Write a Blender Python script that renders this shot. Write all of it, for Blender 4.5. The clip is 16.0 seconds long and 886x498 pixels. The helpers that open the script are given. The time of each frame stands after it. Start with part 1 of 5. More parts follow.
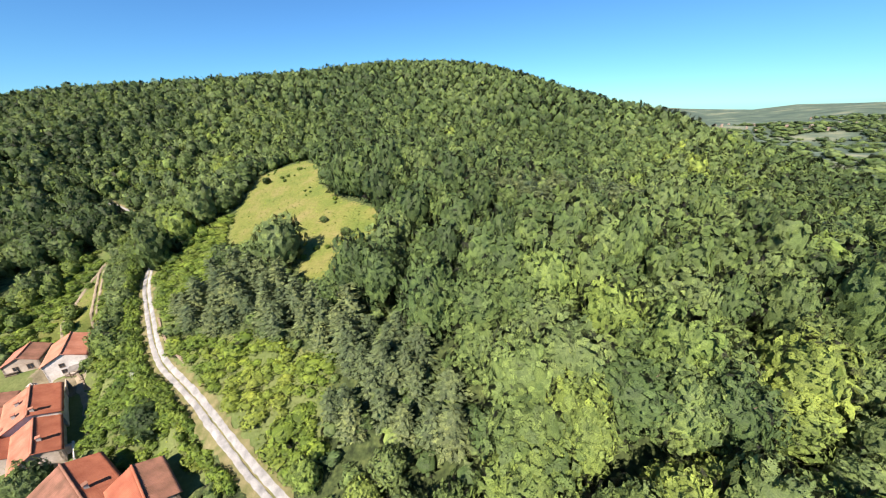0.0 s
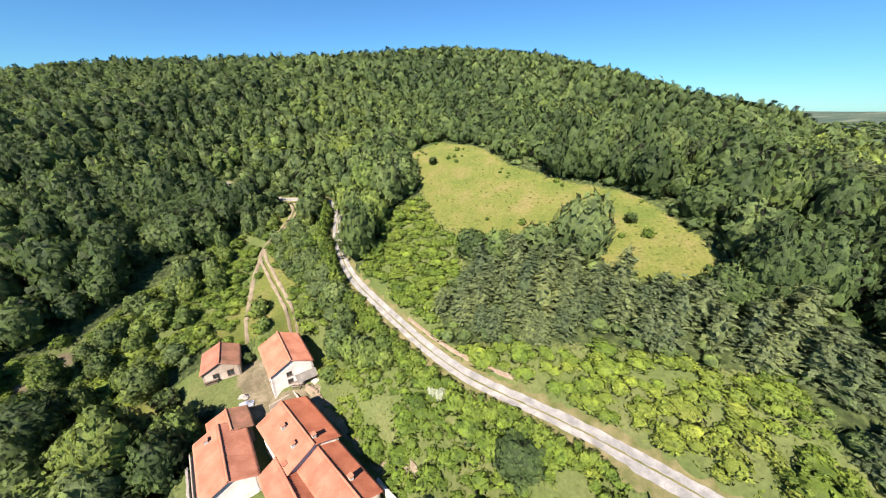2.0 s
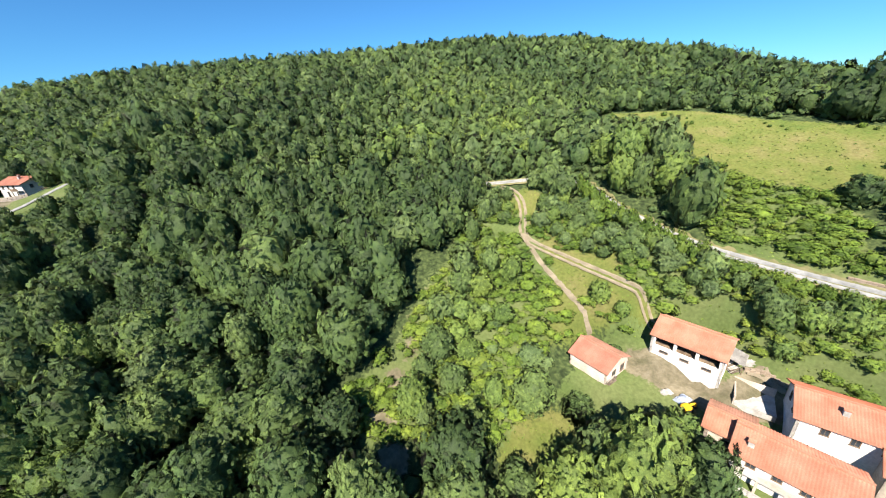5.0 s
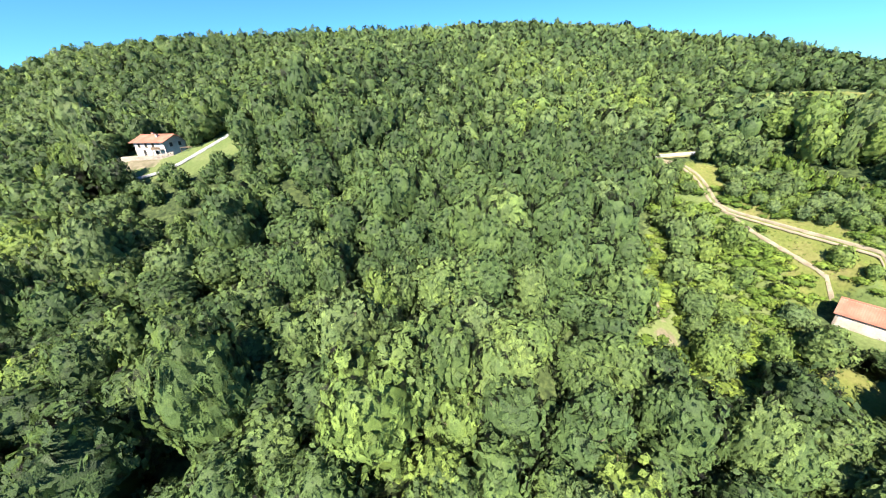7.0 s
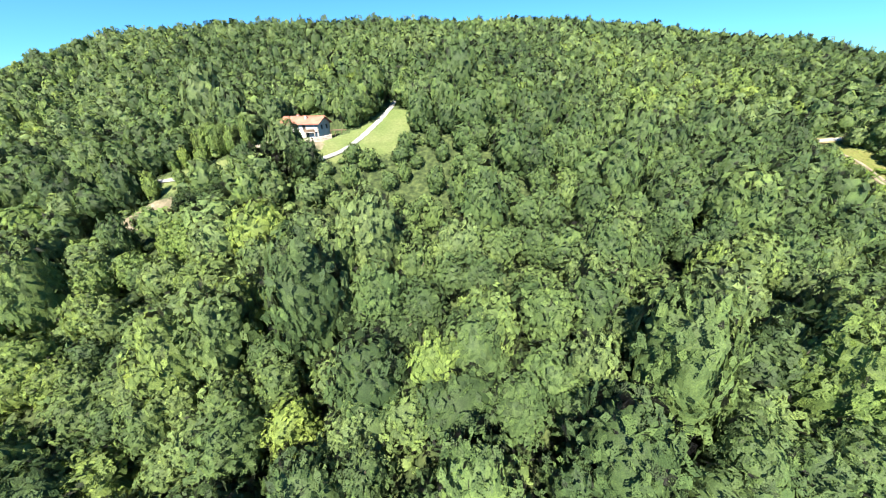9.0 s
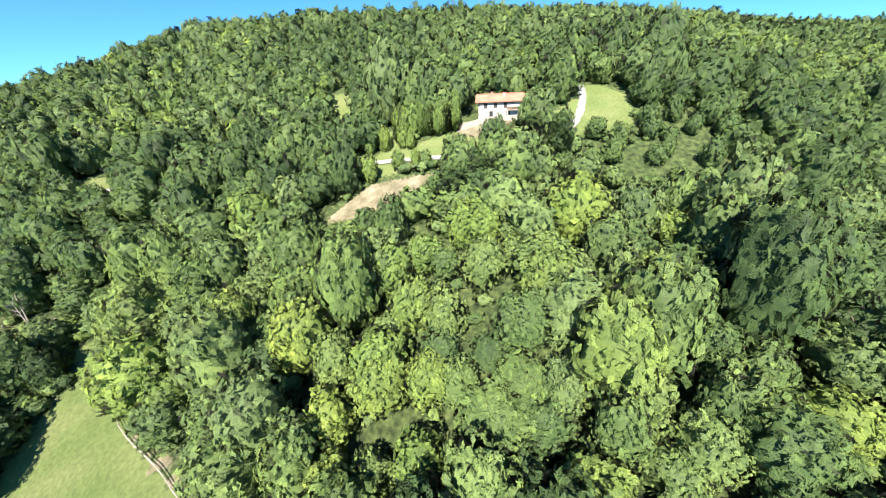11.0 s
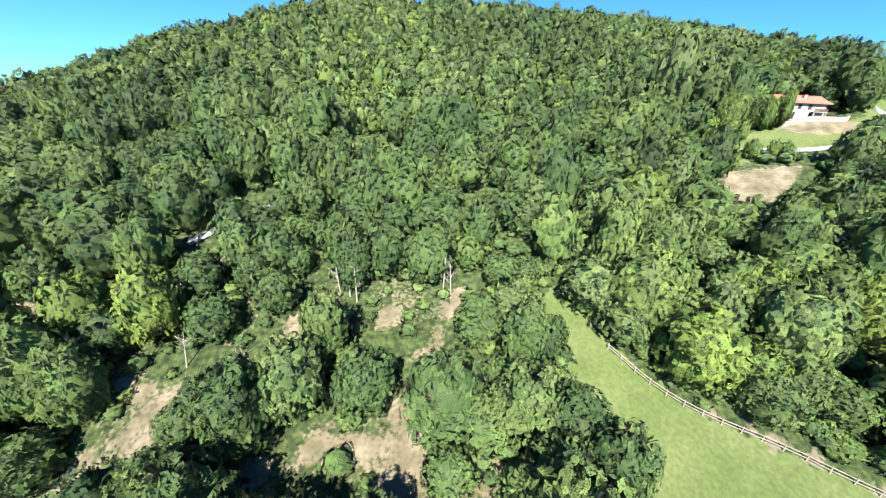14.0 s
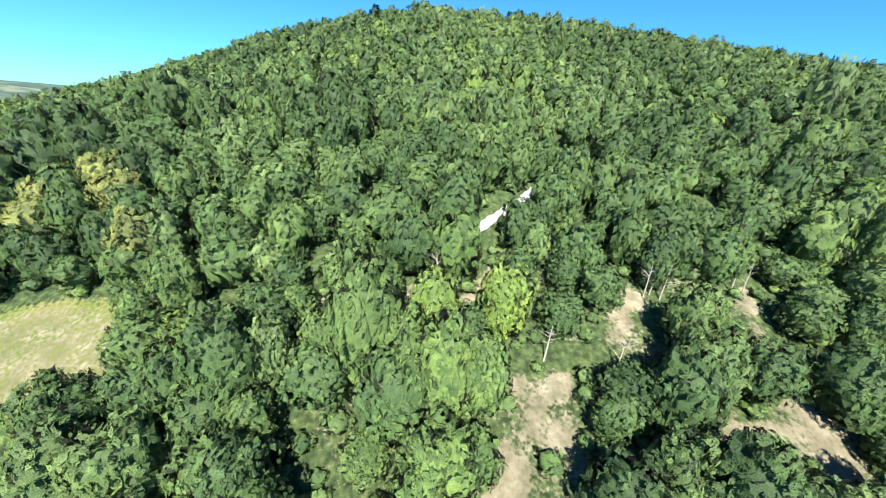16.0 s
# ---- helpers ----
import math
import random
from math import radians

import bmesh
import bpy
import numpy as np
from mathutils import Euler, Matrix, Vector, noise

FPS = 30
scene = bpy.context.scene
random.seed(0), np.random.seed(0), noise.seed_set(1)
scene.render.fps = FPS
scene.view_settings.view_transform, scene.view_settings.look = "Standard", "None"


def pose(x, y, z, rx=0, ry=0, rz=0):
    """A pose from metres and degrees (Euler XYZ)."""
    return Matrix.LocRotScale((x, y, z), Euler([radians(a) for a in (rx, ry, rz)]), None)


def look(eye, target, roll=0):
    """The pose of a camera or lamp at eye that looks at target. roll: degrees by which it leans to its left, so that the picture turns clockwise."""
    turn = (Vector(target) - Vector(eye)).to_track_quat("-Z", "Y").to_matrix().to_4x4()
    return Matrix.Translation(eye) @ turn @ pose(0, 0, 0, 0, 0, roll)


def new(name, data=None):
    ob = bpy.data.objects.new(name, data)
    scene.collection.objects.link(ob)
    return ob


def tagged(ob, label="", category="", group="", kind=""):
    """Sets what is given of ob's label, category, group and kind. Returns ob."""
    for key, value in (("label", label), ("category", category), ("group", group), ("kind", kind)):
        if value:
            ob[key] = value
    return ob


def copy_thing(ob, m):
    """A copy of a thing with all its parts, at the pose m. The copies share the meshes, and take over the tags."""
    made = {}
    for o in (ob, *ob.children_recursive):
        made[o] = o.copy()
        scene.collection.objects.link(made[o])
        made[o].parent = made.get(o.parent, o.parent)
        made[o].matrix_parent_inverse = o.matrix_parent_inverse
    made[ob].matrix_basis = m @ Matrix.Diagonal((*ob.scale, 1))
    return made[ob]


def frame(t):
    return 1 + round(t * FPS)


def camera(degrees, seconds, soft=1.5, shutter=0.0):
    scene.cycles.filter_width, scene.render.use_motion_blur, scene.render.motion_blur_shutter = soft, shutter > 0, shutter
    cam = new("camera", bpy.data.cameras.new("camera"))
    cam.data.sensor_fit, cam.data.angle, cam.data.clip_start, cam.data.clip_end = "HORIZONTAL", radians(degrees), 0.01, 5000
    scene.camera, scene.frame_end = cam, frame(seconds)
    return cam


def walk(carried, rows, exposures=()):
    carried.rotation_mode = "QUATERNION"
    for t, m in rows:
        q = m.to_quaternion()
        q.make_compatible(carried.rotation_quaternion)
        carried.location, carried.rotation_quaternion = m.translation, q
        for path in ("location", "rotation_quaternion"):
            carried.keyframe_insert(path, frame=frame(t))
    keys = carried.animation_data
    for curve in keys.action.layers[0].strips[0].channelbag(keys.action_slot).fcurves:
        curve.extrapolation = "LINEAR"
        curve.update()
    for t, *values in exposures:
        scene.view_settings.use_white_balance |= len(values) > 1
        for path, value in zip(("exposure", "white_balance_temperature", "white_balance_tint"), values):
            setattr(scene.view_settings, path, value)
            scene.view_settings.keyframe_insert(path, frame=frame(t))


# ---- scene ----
cam = camera(105.0, 16.0, soft=1.15)
PATH = [
    (0, (6.733, 1.96, 134.494), (6.365, 3.777, 133.743), -1.87),
    (0.5, (-12.67, 3.792, 133.128), (-13.044, 5.616, 132.397), -1.29),
    (1, (-31.233, 4.599, 131.36), (-31.607, 6.424, 130.632), -0.9),
    (1.5, (-48.172, 4.159, 129.565), (-48.526, 5.984, 128.827), -0.38),
    (2, (-65.542, 3.263, 127.851), (-65.876, 5.079, 127.083), -0.04),
    (2.5, (-81.654, 3.159, 126.44), (-81.956, 4.978, 125.666), 0.09),
    (3, (-97.65, 3.065, 125.446), (-97.905, 4.899, 124.69), -0.11),
    (3.2, (-103.428, 2.871, 125.07), (-103.669, 4.709, 124.319), -0.11),
    (5.3, (-161.659, -1.268, 119.303), (-161.876, 0.564, 118.531), -4.58),
    (5.5, (-167.22, -1.955, 118.71), (-167.43, -0.126, 117.929), -4.46),
    (6, (-182.136, -3.567, 117.214), (-182.331, -1.743, 116.417), -3.94),
    (6.5, (-196.86, -5.052, 115.978), (-197.028, -3.23, 115.172), -3.12),
    (7, (-212.217, -5.89, 115.294), (-212.359, -4.063, 114.493), -2.22),
    (7.5, (-227.099, -6.108, 114.517), (-227.192, -4.276, 113.72), -1.41),
    (8, (-242.676, -6.564, 113.599), (-242.715, -4.733, 112.796), -0.69),
    (8.2, (-248.478, -6.792, 113.232), (-248.5, -4.961, 112.428), -0.59),
    (10.3, (-308.982, -4.032, 109.54), (-309.054, -2.203, 108.734), -3.1),
    (10.5, (-315.415, -3.417, 109.028), (-315.484, -1.589, 108.22), -3.09),
    (11, (-331.54, -1.477, 107.5), (-331.575, 0.353, 106.694), -2.69),
    (11.5, (-347.626, 0.178, 106.107), (-347.636, 2.005, 105.294), -1.88),
    (12, (-362.747, 0.427, 104.954), (-362.727, 2.253, 104.139), -0.87),
    (12.5, (-379.134, 0.229, 103.922), (-379.085, 2.057, 103.113), 0.02),
    (13, (-394.559, 0.543, 102.943), (-394.479, 2.375, 102.144), 1.01),
    (13.5, (-410.132, 0.955, 101.691), (-410.03, 2.791, 100.905), 1.99),
    (14, (-425.386, 1.432, 100.075), (-425.257, 3.272, 99.303), 3.08),
    (14.5, (-440.713, 2.107, 98.542), (-440.562, 3.95, 97.78), 4.26),
    (15, (-456.082, 3.547, 97.354), (-455.882, 5.394, 96.613), 4.83),
    (15.5, (-471.697, 3.448, 96.109), (-471.469, 5.294, 95.374), 5.12),
    (16, (-487.157, 2.869, 95.116), (-486.921, 4.721, 94.4), 5.2),
]
walk(cam, [(t, look(eye, aim, roll)) for t, eye, aim, roll in PATH],
     exposures=[(0, 1.2, 7200, 19), (3, 1.04, 7150, 18.5), (5.5, 1.22, 6750, 11), (7, 1.66, 6800, 11.5), (8, 1.74, 6750, 11.5), (10.5, 1.66, 6750, 11), (13, 1.62, 6650, 11), (14.5, 1.58, 6350, 8), (16, 1.6, 6250, 6)])

# ---- light ----
SUN_UP, SUN_AZ = radians(43.2), radians(9.5)
world = bpy.data.worlds.new("sky")
scene.world = world
world.use_nodes = True
wn = world.node_tree.nodes
sky = wn.new("ShaderNodeTexSky")
sky.sky_type, sky.sun_disc = "NISHITA", False
sky.sun_elevation, sky.sun_rotation = SUN_UP, radians(180) + SUN_AZ
sky.altitude, sky.air_density, sky.dust_density, sky.ozone_density = 1200, 1.2, 0.0, 4.0
blue = wn.new("ShaderNodeMix")
blue.data_type, blue.blend_type = "RGBA", "MULTIPLY"
blue.inputs[0].default_value, blue.inputs[7].default_value = 1.0, (0.42, 0.99, 1.42, 1)
world.node_tree.links.new(sky.outputs[0], blue.inputs[6])
world.node_tree.links.new(blue.outputs[2], wn["Background"].inputs[0])
wn["Background"].inputs[1].default_value = 0.051
sun = new("sun", bpy.data.lights.new("sun", "SUN"))
sun.data.energy, sun.data.angle, sun.data.color = 5.0, radians(0.5), (1.0, 0.93, 0.83)
sun.matrix_world = look((-100 * math.cos(SUN_UP) * math.sin(SUN_AZ), -100 * math.cos(SUN_UP) * math.cos(SUN_AZ), 100 * math.sin(SUN_UP)), (0, 0, 0))


# ---- materials ----
def mat(name, rough=0.9):
    m = bpy.data.materials.new(name)
    m.use_nodes = True
    b = m.node_tree.nodes["Principled BSDF"]
    b.inputs["Roughness"].default_value = rough
    b.inputs["Specular IOR Level"].default_value = 0.2
    b.inputs["Diffuse Roughness"].default_value = 1.0
    return m, m.node_tree.nodes, m.node_tree.links, b


def noise_of(n, l, scale, detail=4.0, coords="Object"):
    tc = n.new("ShaderNodeTexCoord") if coords == "Object" else n.new("ShaderNodeNewGeometry")
    tx = n.new("ShaderNodeTexNoise")
    tx.inputs["Scale"].default_value, tx.inputs["Detail"].default_value = scale, detail
    l.new(tc.outputs["Object" if coords == "Object" else "Position"], tx.inputs["Vector"])
    return tx.outputs["Fac"]


def ramp_of(n, l, fac, stops):
    r = n.new("ShaderNodeValToRGB")
    e = r.color_ramp.elements
    while len(e) < len(stops):
        e.new(0.5)
    for k, (p, c) in zip(e, stops):
        k.position, k.color = p, (*c, 1)
    l.new(fac, r.inputs[0])
    return r.outputs[0]


def mix_of(n, l, kind, fac, a, b):
    m = n.new("ShaderNodeMix")
    m.data_type, m.blend_type = "RGBA", kind
    for i, v in ((0, fac), (6, a), (7, b)):
        if isinstance(v, (float, int)):
            m.inputs[i].default_value = v
        elif isinstance(v, tuple):
            m.inputs[i].default_value = (*v, 1)
        else:
            l.new(v, m.inputs[i])
    return m.outputs[2]


def bump_of(n, l, b, fac, strength, dist):
    u = n.new("ShaderNodeBump")
    u.inputs["Strength"].default_value, u.inputs["Distance"].default_value = strength, dist
    l.new(fac, u.inputs["Height"])
    l.new(u.outputs[0], b.inputs["Normal"])


def attr_of(n, name):
    a = n.new("ShaderNodeAttribute")
    a.attribute_name = name
    return a.outputs["Fac"]


def plain(name, dark, light, scale, rough=0.9, bump=0.3, dist=0.03, fine=None):
    """Two tones by noise, with a fine relief."""
    m, n, l, b = mat(name, rough)
    c = ramp_of(n, l, noise_of(n, l, scale, 6), [(0.32, dark), (0.68, light)])
    f = noise_of(n, l, fine or scale * 9, 5)
    g = ramp_of(n, l, f, [(0.25, (0.72, 0.72, 0.72)), (0.75, (1.0, 1.0, 1.0))])
    l.new(mix_of(n, l, "MULTIPLY", 1.0, c, g), b.inputs["Base Color"])
    bump_of(n, l, b, f, bump, dist)
    return m


def leaf_material(name, stops, shared, lacy=6.5, gaps=0.43, clump=1.1, grain=6.0):
    """Foliage: hue by the tree's own tint, lighter and darker by spray and by bough; sprays lit as the bough they sit on."""
    m, n, l, b = mat(name, 0.55)
    if shared:
        info = n.new("ShaderNodeObjectInfo")
        tint = info.outputs["Random"]
    else:
        tint = attr_of(n, "tint")
    c = ramp_of(n, l, tint, stops)
    geo = n.new("ShaderNodeNewGeometry")
    g = ramp_of(n, l, geo.outputs["Random Per Island"], [(0.0, (0.60, 0.64, 0.60)), (0.5, (1.0, 1.0, 1.0)), (1.0, (1.38, 1.35, 1.16))])
    c = mix_of(n, l, "MULTIPLY", 1.0, c, g)
    bough = noise_of(n, l, clump, 3, "Position")
    c = mix_of(n, l, "MULTIPLY", 1.0, c, ramp_of(n, l, bough, [(0.32, (0.74, 0.78, 0.76)), (0.5, (1.0, 1.0, 1.0)), (0.68, (1.22, 1.2, 1.08))]))
    patch = ramp_of(n, l, noise_of(n, l, 0.16, 2, "Position"), [(0.3, (0.84, 0.88, 0.86)), (0.7, (1.16, 1.12, 1.0))])
    c = mix_of(n, l, "MULTIPLY", 1.0, c, patch)
    facing = n.new("ShaderNodeAttribute")
    facing.attribute_name = "leaf_normal"
    if shared:
        turn = n.new("ShaderNodeVectorTransform")
        turn.vector_type, turn.convert_from, turn.convert_to = "NORMAL", "OBJECT", "WORLD"
        l.new(facing.outputs["Vector"], turn.inputs[0])
        lit = turn.outputs[0]
    else:
        unit = n.new("ShaderNodeVectorMath")
        unit.operation = "NORMALIZE"
        l.new(facing.outputs["Vector"], unit.inputs[0])
        lit = unit.outputs[0]
    fine = noise_of(n, l, grain, 3, "Position")
    c = mix_of(n, l, "MULTIPLY", 1.0, c, ramp_of(n, l, fine, [(0.3, (0.66, 0.70, 0.66)), (0.5, (1.0, 1.0, 1.0)), (0.7, (1.3, 1.28, 1.16))]))
    l.new(c, b.inputs["Base Color"])
    rough = n.new("ShaderNodeBump")
    rough.inputs["Strength"].default_value, rough.inputs["Distance"].default_value = 0.8, 0.9 / grain
    l.new(fine, rough.inputs["Height"])
    l.new(lit, rough.inputs["Normal"])
    l.new(rough.outputs[0], b.inputs["Normal"])
    tr = n.new("ShaderNodeBsdfTranslucent")
    l.new(mix_of(n, l, "MULTIPLY", 1.0, c, (1.0, 1.15, 0.6)), tr.inputs[0])
    mx = n.new("ShaderNodeMixShader")
    mx.inputs[0].default_value = 0.12
    l.new(b.outputs[0], mx.inputs[1])
    l.new(tr.outputs[0], mx.inputs[2])
    if lacy:  # gaps between the leaves of a spray
        holes = noise_of(n, l, lacy, 2, "Position")
        cut = n.new("ShaderNodeMath")
        cut.operation = "GREATER_THAN"
        cut.inputs[1].default_value = gaps
        l.new(holes, cut.inputs[0])
        body = n.new("ShaderNodeMath")
        body.operation = "MAXIMUM"
        l.new(cut.outputs[0], body.inputs[0])
        l.new(attr_of(n, "solid"), body.inputs[1])
        clear = n.new("ShaderNodeBsdfTransparent")
        full = n.new("ShaderNodeMixShader")
        l.new(body.outputs[0], full.inputs[0])
        l.new(clear.outputs[0], full.inputs[1])
        l.new(mx.outputs[0], full.inputs[2])
        mx = full
    l.new(mx.outputs[0], n["Material Output"].inputs[0])
    return m


BROAD = [(0.0, (0.052, 0.088, 0.038)), (0.22, (0.074, 0.122, 0.050)), (0.40, (0.094, 0.146, 0.054)), (0.58, (0.122, 0.178, 0.080)), (0.72, (0.122, 0.188, 0.058)), (0.88, (0.155, 0.220, 0.060)), (0.95, (0.185, 0.250, 0.066)), (1.0, (0.165, 0.140, 0.080))]
SINGLE = [(0.0, (0.054, 0.090, 0.040)), (0.3, (0.076, 0.126, 0.052)), (0.55, (0.098, 0.150, 0.056)), (0.75, (0.122, 0.178, 0.078)), (0.92, (0.128, 0.194, 0.060)), (1.0, (0.165, 0.232, 0.064))]
BRIGHT = [(0.0, (0.105, 0.160, 0.060)), (0.4, (0.130, 0.188, 0.072)), (0.7, (0.142, 0.204, 0.062)), (1.0, (0.175, 0.238, 0.066))]
PINES = [(0.0, (0.070, 0.105, 0.060)), (0.5, (0.105, 0.145, 0.080)), (1.0, (0.140, 0.180, 0.090))]
SCRUB = [(0.0, (0.072, 0.130, 0.030)), (0.5, (0.118, 0.186, 0.038)), (0.9, (0.172, 0.228, 0.050)), (1.0, (0.170, 0.150, 0.065))]
M_BROAD, M_BROAD1 = leaf_material("broad_leaves", BROAD, False), leaf_material("broad_leaves_single", SINGLE, True)
M_BRIGHT1 = leaf_material("pale_leaves_single", BRIGHT, True)
M_PINE = leaf_material("pine_needles", PINES, False)
M_SCRUB = leaf_material("scrub_leaves", SCRUB, False, 5.5, gaps=0.42, clump=0.7, grain=6.0)
M_FARLEAF = leaf_material("far_leaves", BROAD, False, 1.8, gaps=0.44, clump=0.5, grain=1.7)
M_BARK = plain("bark", (0.09, 0.07, 0.05), (0.22, 0.18, 0.14), 1.5, bump=0.6)
M_GRAVEL = plain("white_gravel", (0.235, 0.24, 0.235), (0.40, 0.405, 0.39), 0.7, bump=0.5)
M_DIRT = plain("dirt_track", (0.22, 0.185, 0.125), (0.35, 0.30, 0.215), 0.5, bump=0.5)
M_VERGE = plain("dry_verge", (0.12, 0.14, 0.045), (0.26, 0.23, 0.12), 0.6, bump=0.6)
M_WALL = plain("weathered_plaster", (0.40, 0.335, 0.27), (0.62, 0.56, 0.48), 0.35, bump=0.25)
M_WHITE = plain("whitewashed_plaster", (0.58, 0.55, 0.50), (0.80, 0.78, 0.74), 0.35, bump=0.25)
M_STONE = plain("rough_stone_wall", (0.26, 0.20, 0.145), (0.42, 0.35, 0.27), 0.9, bump=0.8, dist=0.08)
M_ORANGE = plain("orange_clay_tiles", (0.42, 0.185, 0.115), (0.55, 0.275, 0.185), 0.45, bump=0.5, fine=7)
M_RED = plain("red_clay_tiles", (0.35, 0.115, 0.068), (0.48, 0.18, 0.105), 0.45, bump=0.5, fine=7)
M_PINK = plain("faded_clay_tiles", (0.41, 0.165, 0.105), (0.56, 0.26, 0.175), 0.45, bump=0.5, fine=7)
M_FADED = plain("sun_bleached_tiles", (0.38, 0.155, 0.105), (0.51, 0.235, 0.165), 0.45, bump=0.5, fine=7)
M_BROWN = plain("mossy_brown_tiles", (0.22, 0.12, 0.08), (0.40, 0.20, 0.14), 0.5, bump=0.6, fine=7)
M_WOOD = plain("old_wood", (0.10, 0.07, 0.05), (0.26, 0.19, 0.13), 1.2, bump=0.5)
M_GREYWOOD = plain("silvered_wood", (0.30, 0.27, 0.23), (0.55, 0.51, 0.46), 1.2, bump=0.5)
M_DARK = plain("dark_interior", (0.02, 0.018, 0.016), (0.05, 0.045, 0.04), 0.8)
M_GLASS = plain("dark_pane", (0.03, 0.035, 0.04), (0.06, 0.07, 0.08), 0.8, rough=0.15, bump=0.0)
M_CONC = plain("pale_concrete", (0.34, 0.325, 0.30), (0.56, 0.545, 0.51), 0.5, bump=0.3)
M_YELLOW = plain("yellow_paint", (0.62, 0.36, 0.02), (0.80, 0.50, 0.04), 2.0, rough=0.5)
M_TARP = plain("blue_grey_sheet", (0.22, 0.27, 0.36), (0.50, 0.55, 0.62), 0.9, rough=0.5)
# clay roofs of the valley village, greyed in the colour for haze
M_HAZE = plain("hazed_far_roofs", (0.26, 0.20, 0.18), (0.40, 0.34, 0.32), 0.02)


def ground_material():
    m, n, l, b = mat("land", 0.95)
    fine = noise_of(n, l, 1.6, 8)
    mid = noise_of(n, l, 0.12, 5)
    floor_c = ramp_of(n, l, noise_of(n, l, 0.9, 8), [(0.34, (0.026, 0.040, 0.016)), (0.5, (0.052, 0.078, 0.028)), (0.66, (0.092, 0.124, 0.044))])
    lawn_c = ramp_of(n, l, mid, [(0.3, (0.100, 0.146, 0.044)), (0.5, (0.128, 0.168, 0.058)), (0.7, (0.160, 0.188, 0.074))])
    mead_c = ramp_of(n, l, mid, [(0.3, (0.105, 0.148, 0.034)), (0.5, (0.150, 0.172, 0.046)), (0.72, (0.205, 0.186, 0.075))])
    bare_c = ramp_of(n, l, noise_of(n, l, 0.35, 7), [(0.3, (0.125, 0.118, 0.070)), (0.5, (0.198, 0.174, 0.116)), (0.7, (0.285, 0.250, 0.178))])
    # far valley land: greens and dry fields, with slight haze blue in the colour
    far_haze_c = ramp_of(n, l, noise_of(n, l, 0.008, 6), [(0.36, (0.040, 0.066, 0.052)), (0.55, (0.070, 0.104, 0.076)), (0.70, (0.170, 0.185, 0.125))])
    c = floor_c
    for key, col in (("far", far_haze_c), ("meadow", mead_c), ("lawn", lawn_c), ("bare", bare_c)):
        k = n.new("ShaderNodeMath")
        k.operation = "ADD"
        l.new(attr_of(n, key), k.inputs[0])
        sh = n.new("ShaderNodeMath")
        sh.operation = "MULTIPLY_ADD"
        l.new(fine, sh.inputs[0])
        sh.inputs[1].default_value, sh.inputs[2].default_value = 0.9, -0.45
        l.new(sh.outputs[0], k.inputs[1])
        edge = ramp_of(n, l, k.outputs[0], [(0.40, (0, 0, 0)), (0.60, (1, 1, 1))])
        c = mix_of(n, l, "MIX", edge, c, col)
    g = ramp_of(n, l, fine, [(0.25, (0.7, 0.7, 0.68)), (0.75, (1.12, 1.12, 1.1))])
    l.new(mix_of(n, l, "MULTIPLY", 1.0, c, g), b.inputs["Base Color"])
    bump_of(n, l, b, fine, 0.7, 0.25)
    return m


M_LAND = ground_material()

# ---- the lie of the land ----
GX = np.arange(21) * 57.0 - 836
HEIGHTS = {}
HEIGHTS[0.0] = [21.3, 22.0, 22.0, 21.3, 20.5, 22.0, 28.9, 41.8, 47.1, 53.2, 66.1, 59.3, 49.4, 50.2, 63.1, 76.8, 83.6, 82.1, 74.5, 65.4, 54.7]
HEIGHTS[30.4] = [23.6, 25.8, 28.9, 31.9, 34.2, 38.0, 44.1, 57.0, 57.8, 64.6, 79.0, 71.4, 55.5, 63.1, 81.3, 89.7, 89.7, 83.6, 75.2, 64.6, 54.7]
HEIGHTS[60.8] = [25.8, 30.4, 35.7, 41.0, 48.6, 55.5, 63.1, 66.9, 69.9, 82.8, 81.3, 82.8, 65.4, 80.6, 98.8, 100.3, 94.2, 85.1, 75.2, 64.6, 54.7]
HEIGHTS[91.2] = [28.9, 35.0, 41.8, 50.2, 60.8, 73.0, 82.1, 80.6, 85.9, 101.8, 102.6, 88.9, 82.1, 96.5, 106.4, 107.9, 97.3, 86.6, 76.0, 65.4, 54.7]
HEIGHTS[129.2] = [32.7, 40.3, 49.4, 60.0, 74.5, 92.7, 98.0, 92.7, 99.6, 107.2, 119.4, 96.5, 94.2, 111.7, 114.8, 109.4, 98.0, 87.4, 76.8, 66.1, 54.7]
HEIGHTS[174.8] = [37.2, 47.9, 58.5, 70.7, 85.9, 111.4, 115.7, 116.7, 121.1, 125.0, 131.1, 117.8, 108.7, 114.1, 118.0, 99.7, 97.3, 91.3, 79.8, 66.9, 54.7]
HEIGHTS[235.6] = [44.2, 57.1, 71.6, 87.7, 106.0, 127.9, 145.5, 148.1, 150.2, 148.5, 145.0, 139.4, 131.2, 127.7, 121.9, 113.2, 107.6, 100.5, 85.0, 70.2, 55.7]
HEIGHTS[319.2] = [54.8, 72.3, 90.6, 109.6, 128.7, 151.1, 159.6, 164.9, 160.7, 163.3, 161.1, 162.6, 152.9, 145.9, 137.6, 147.1, 130.5, 120.8, 98.0, 77.5, 57.4]
HEIGHTS[425.6] = [69.9, 88.9, 108.0, 126.2, 143.5, 158.1, 165.5, 169.0, 170.5, 172.2, 174.5, 178.6, 182.2, 175.7, 173.2, 160.3, 141.3, 125.7, 105.6, 84.0, 61.9]
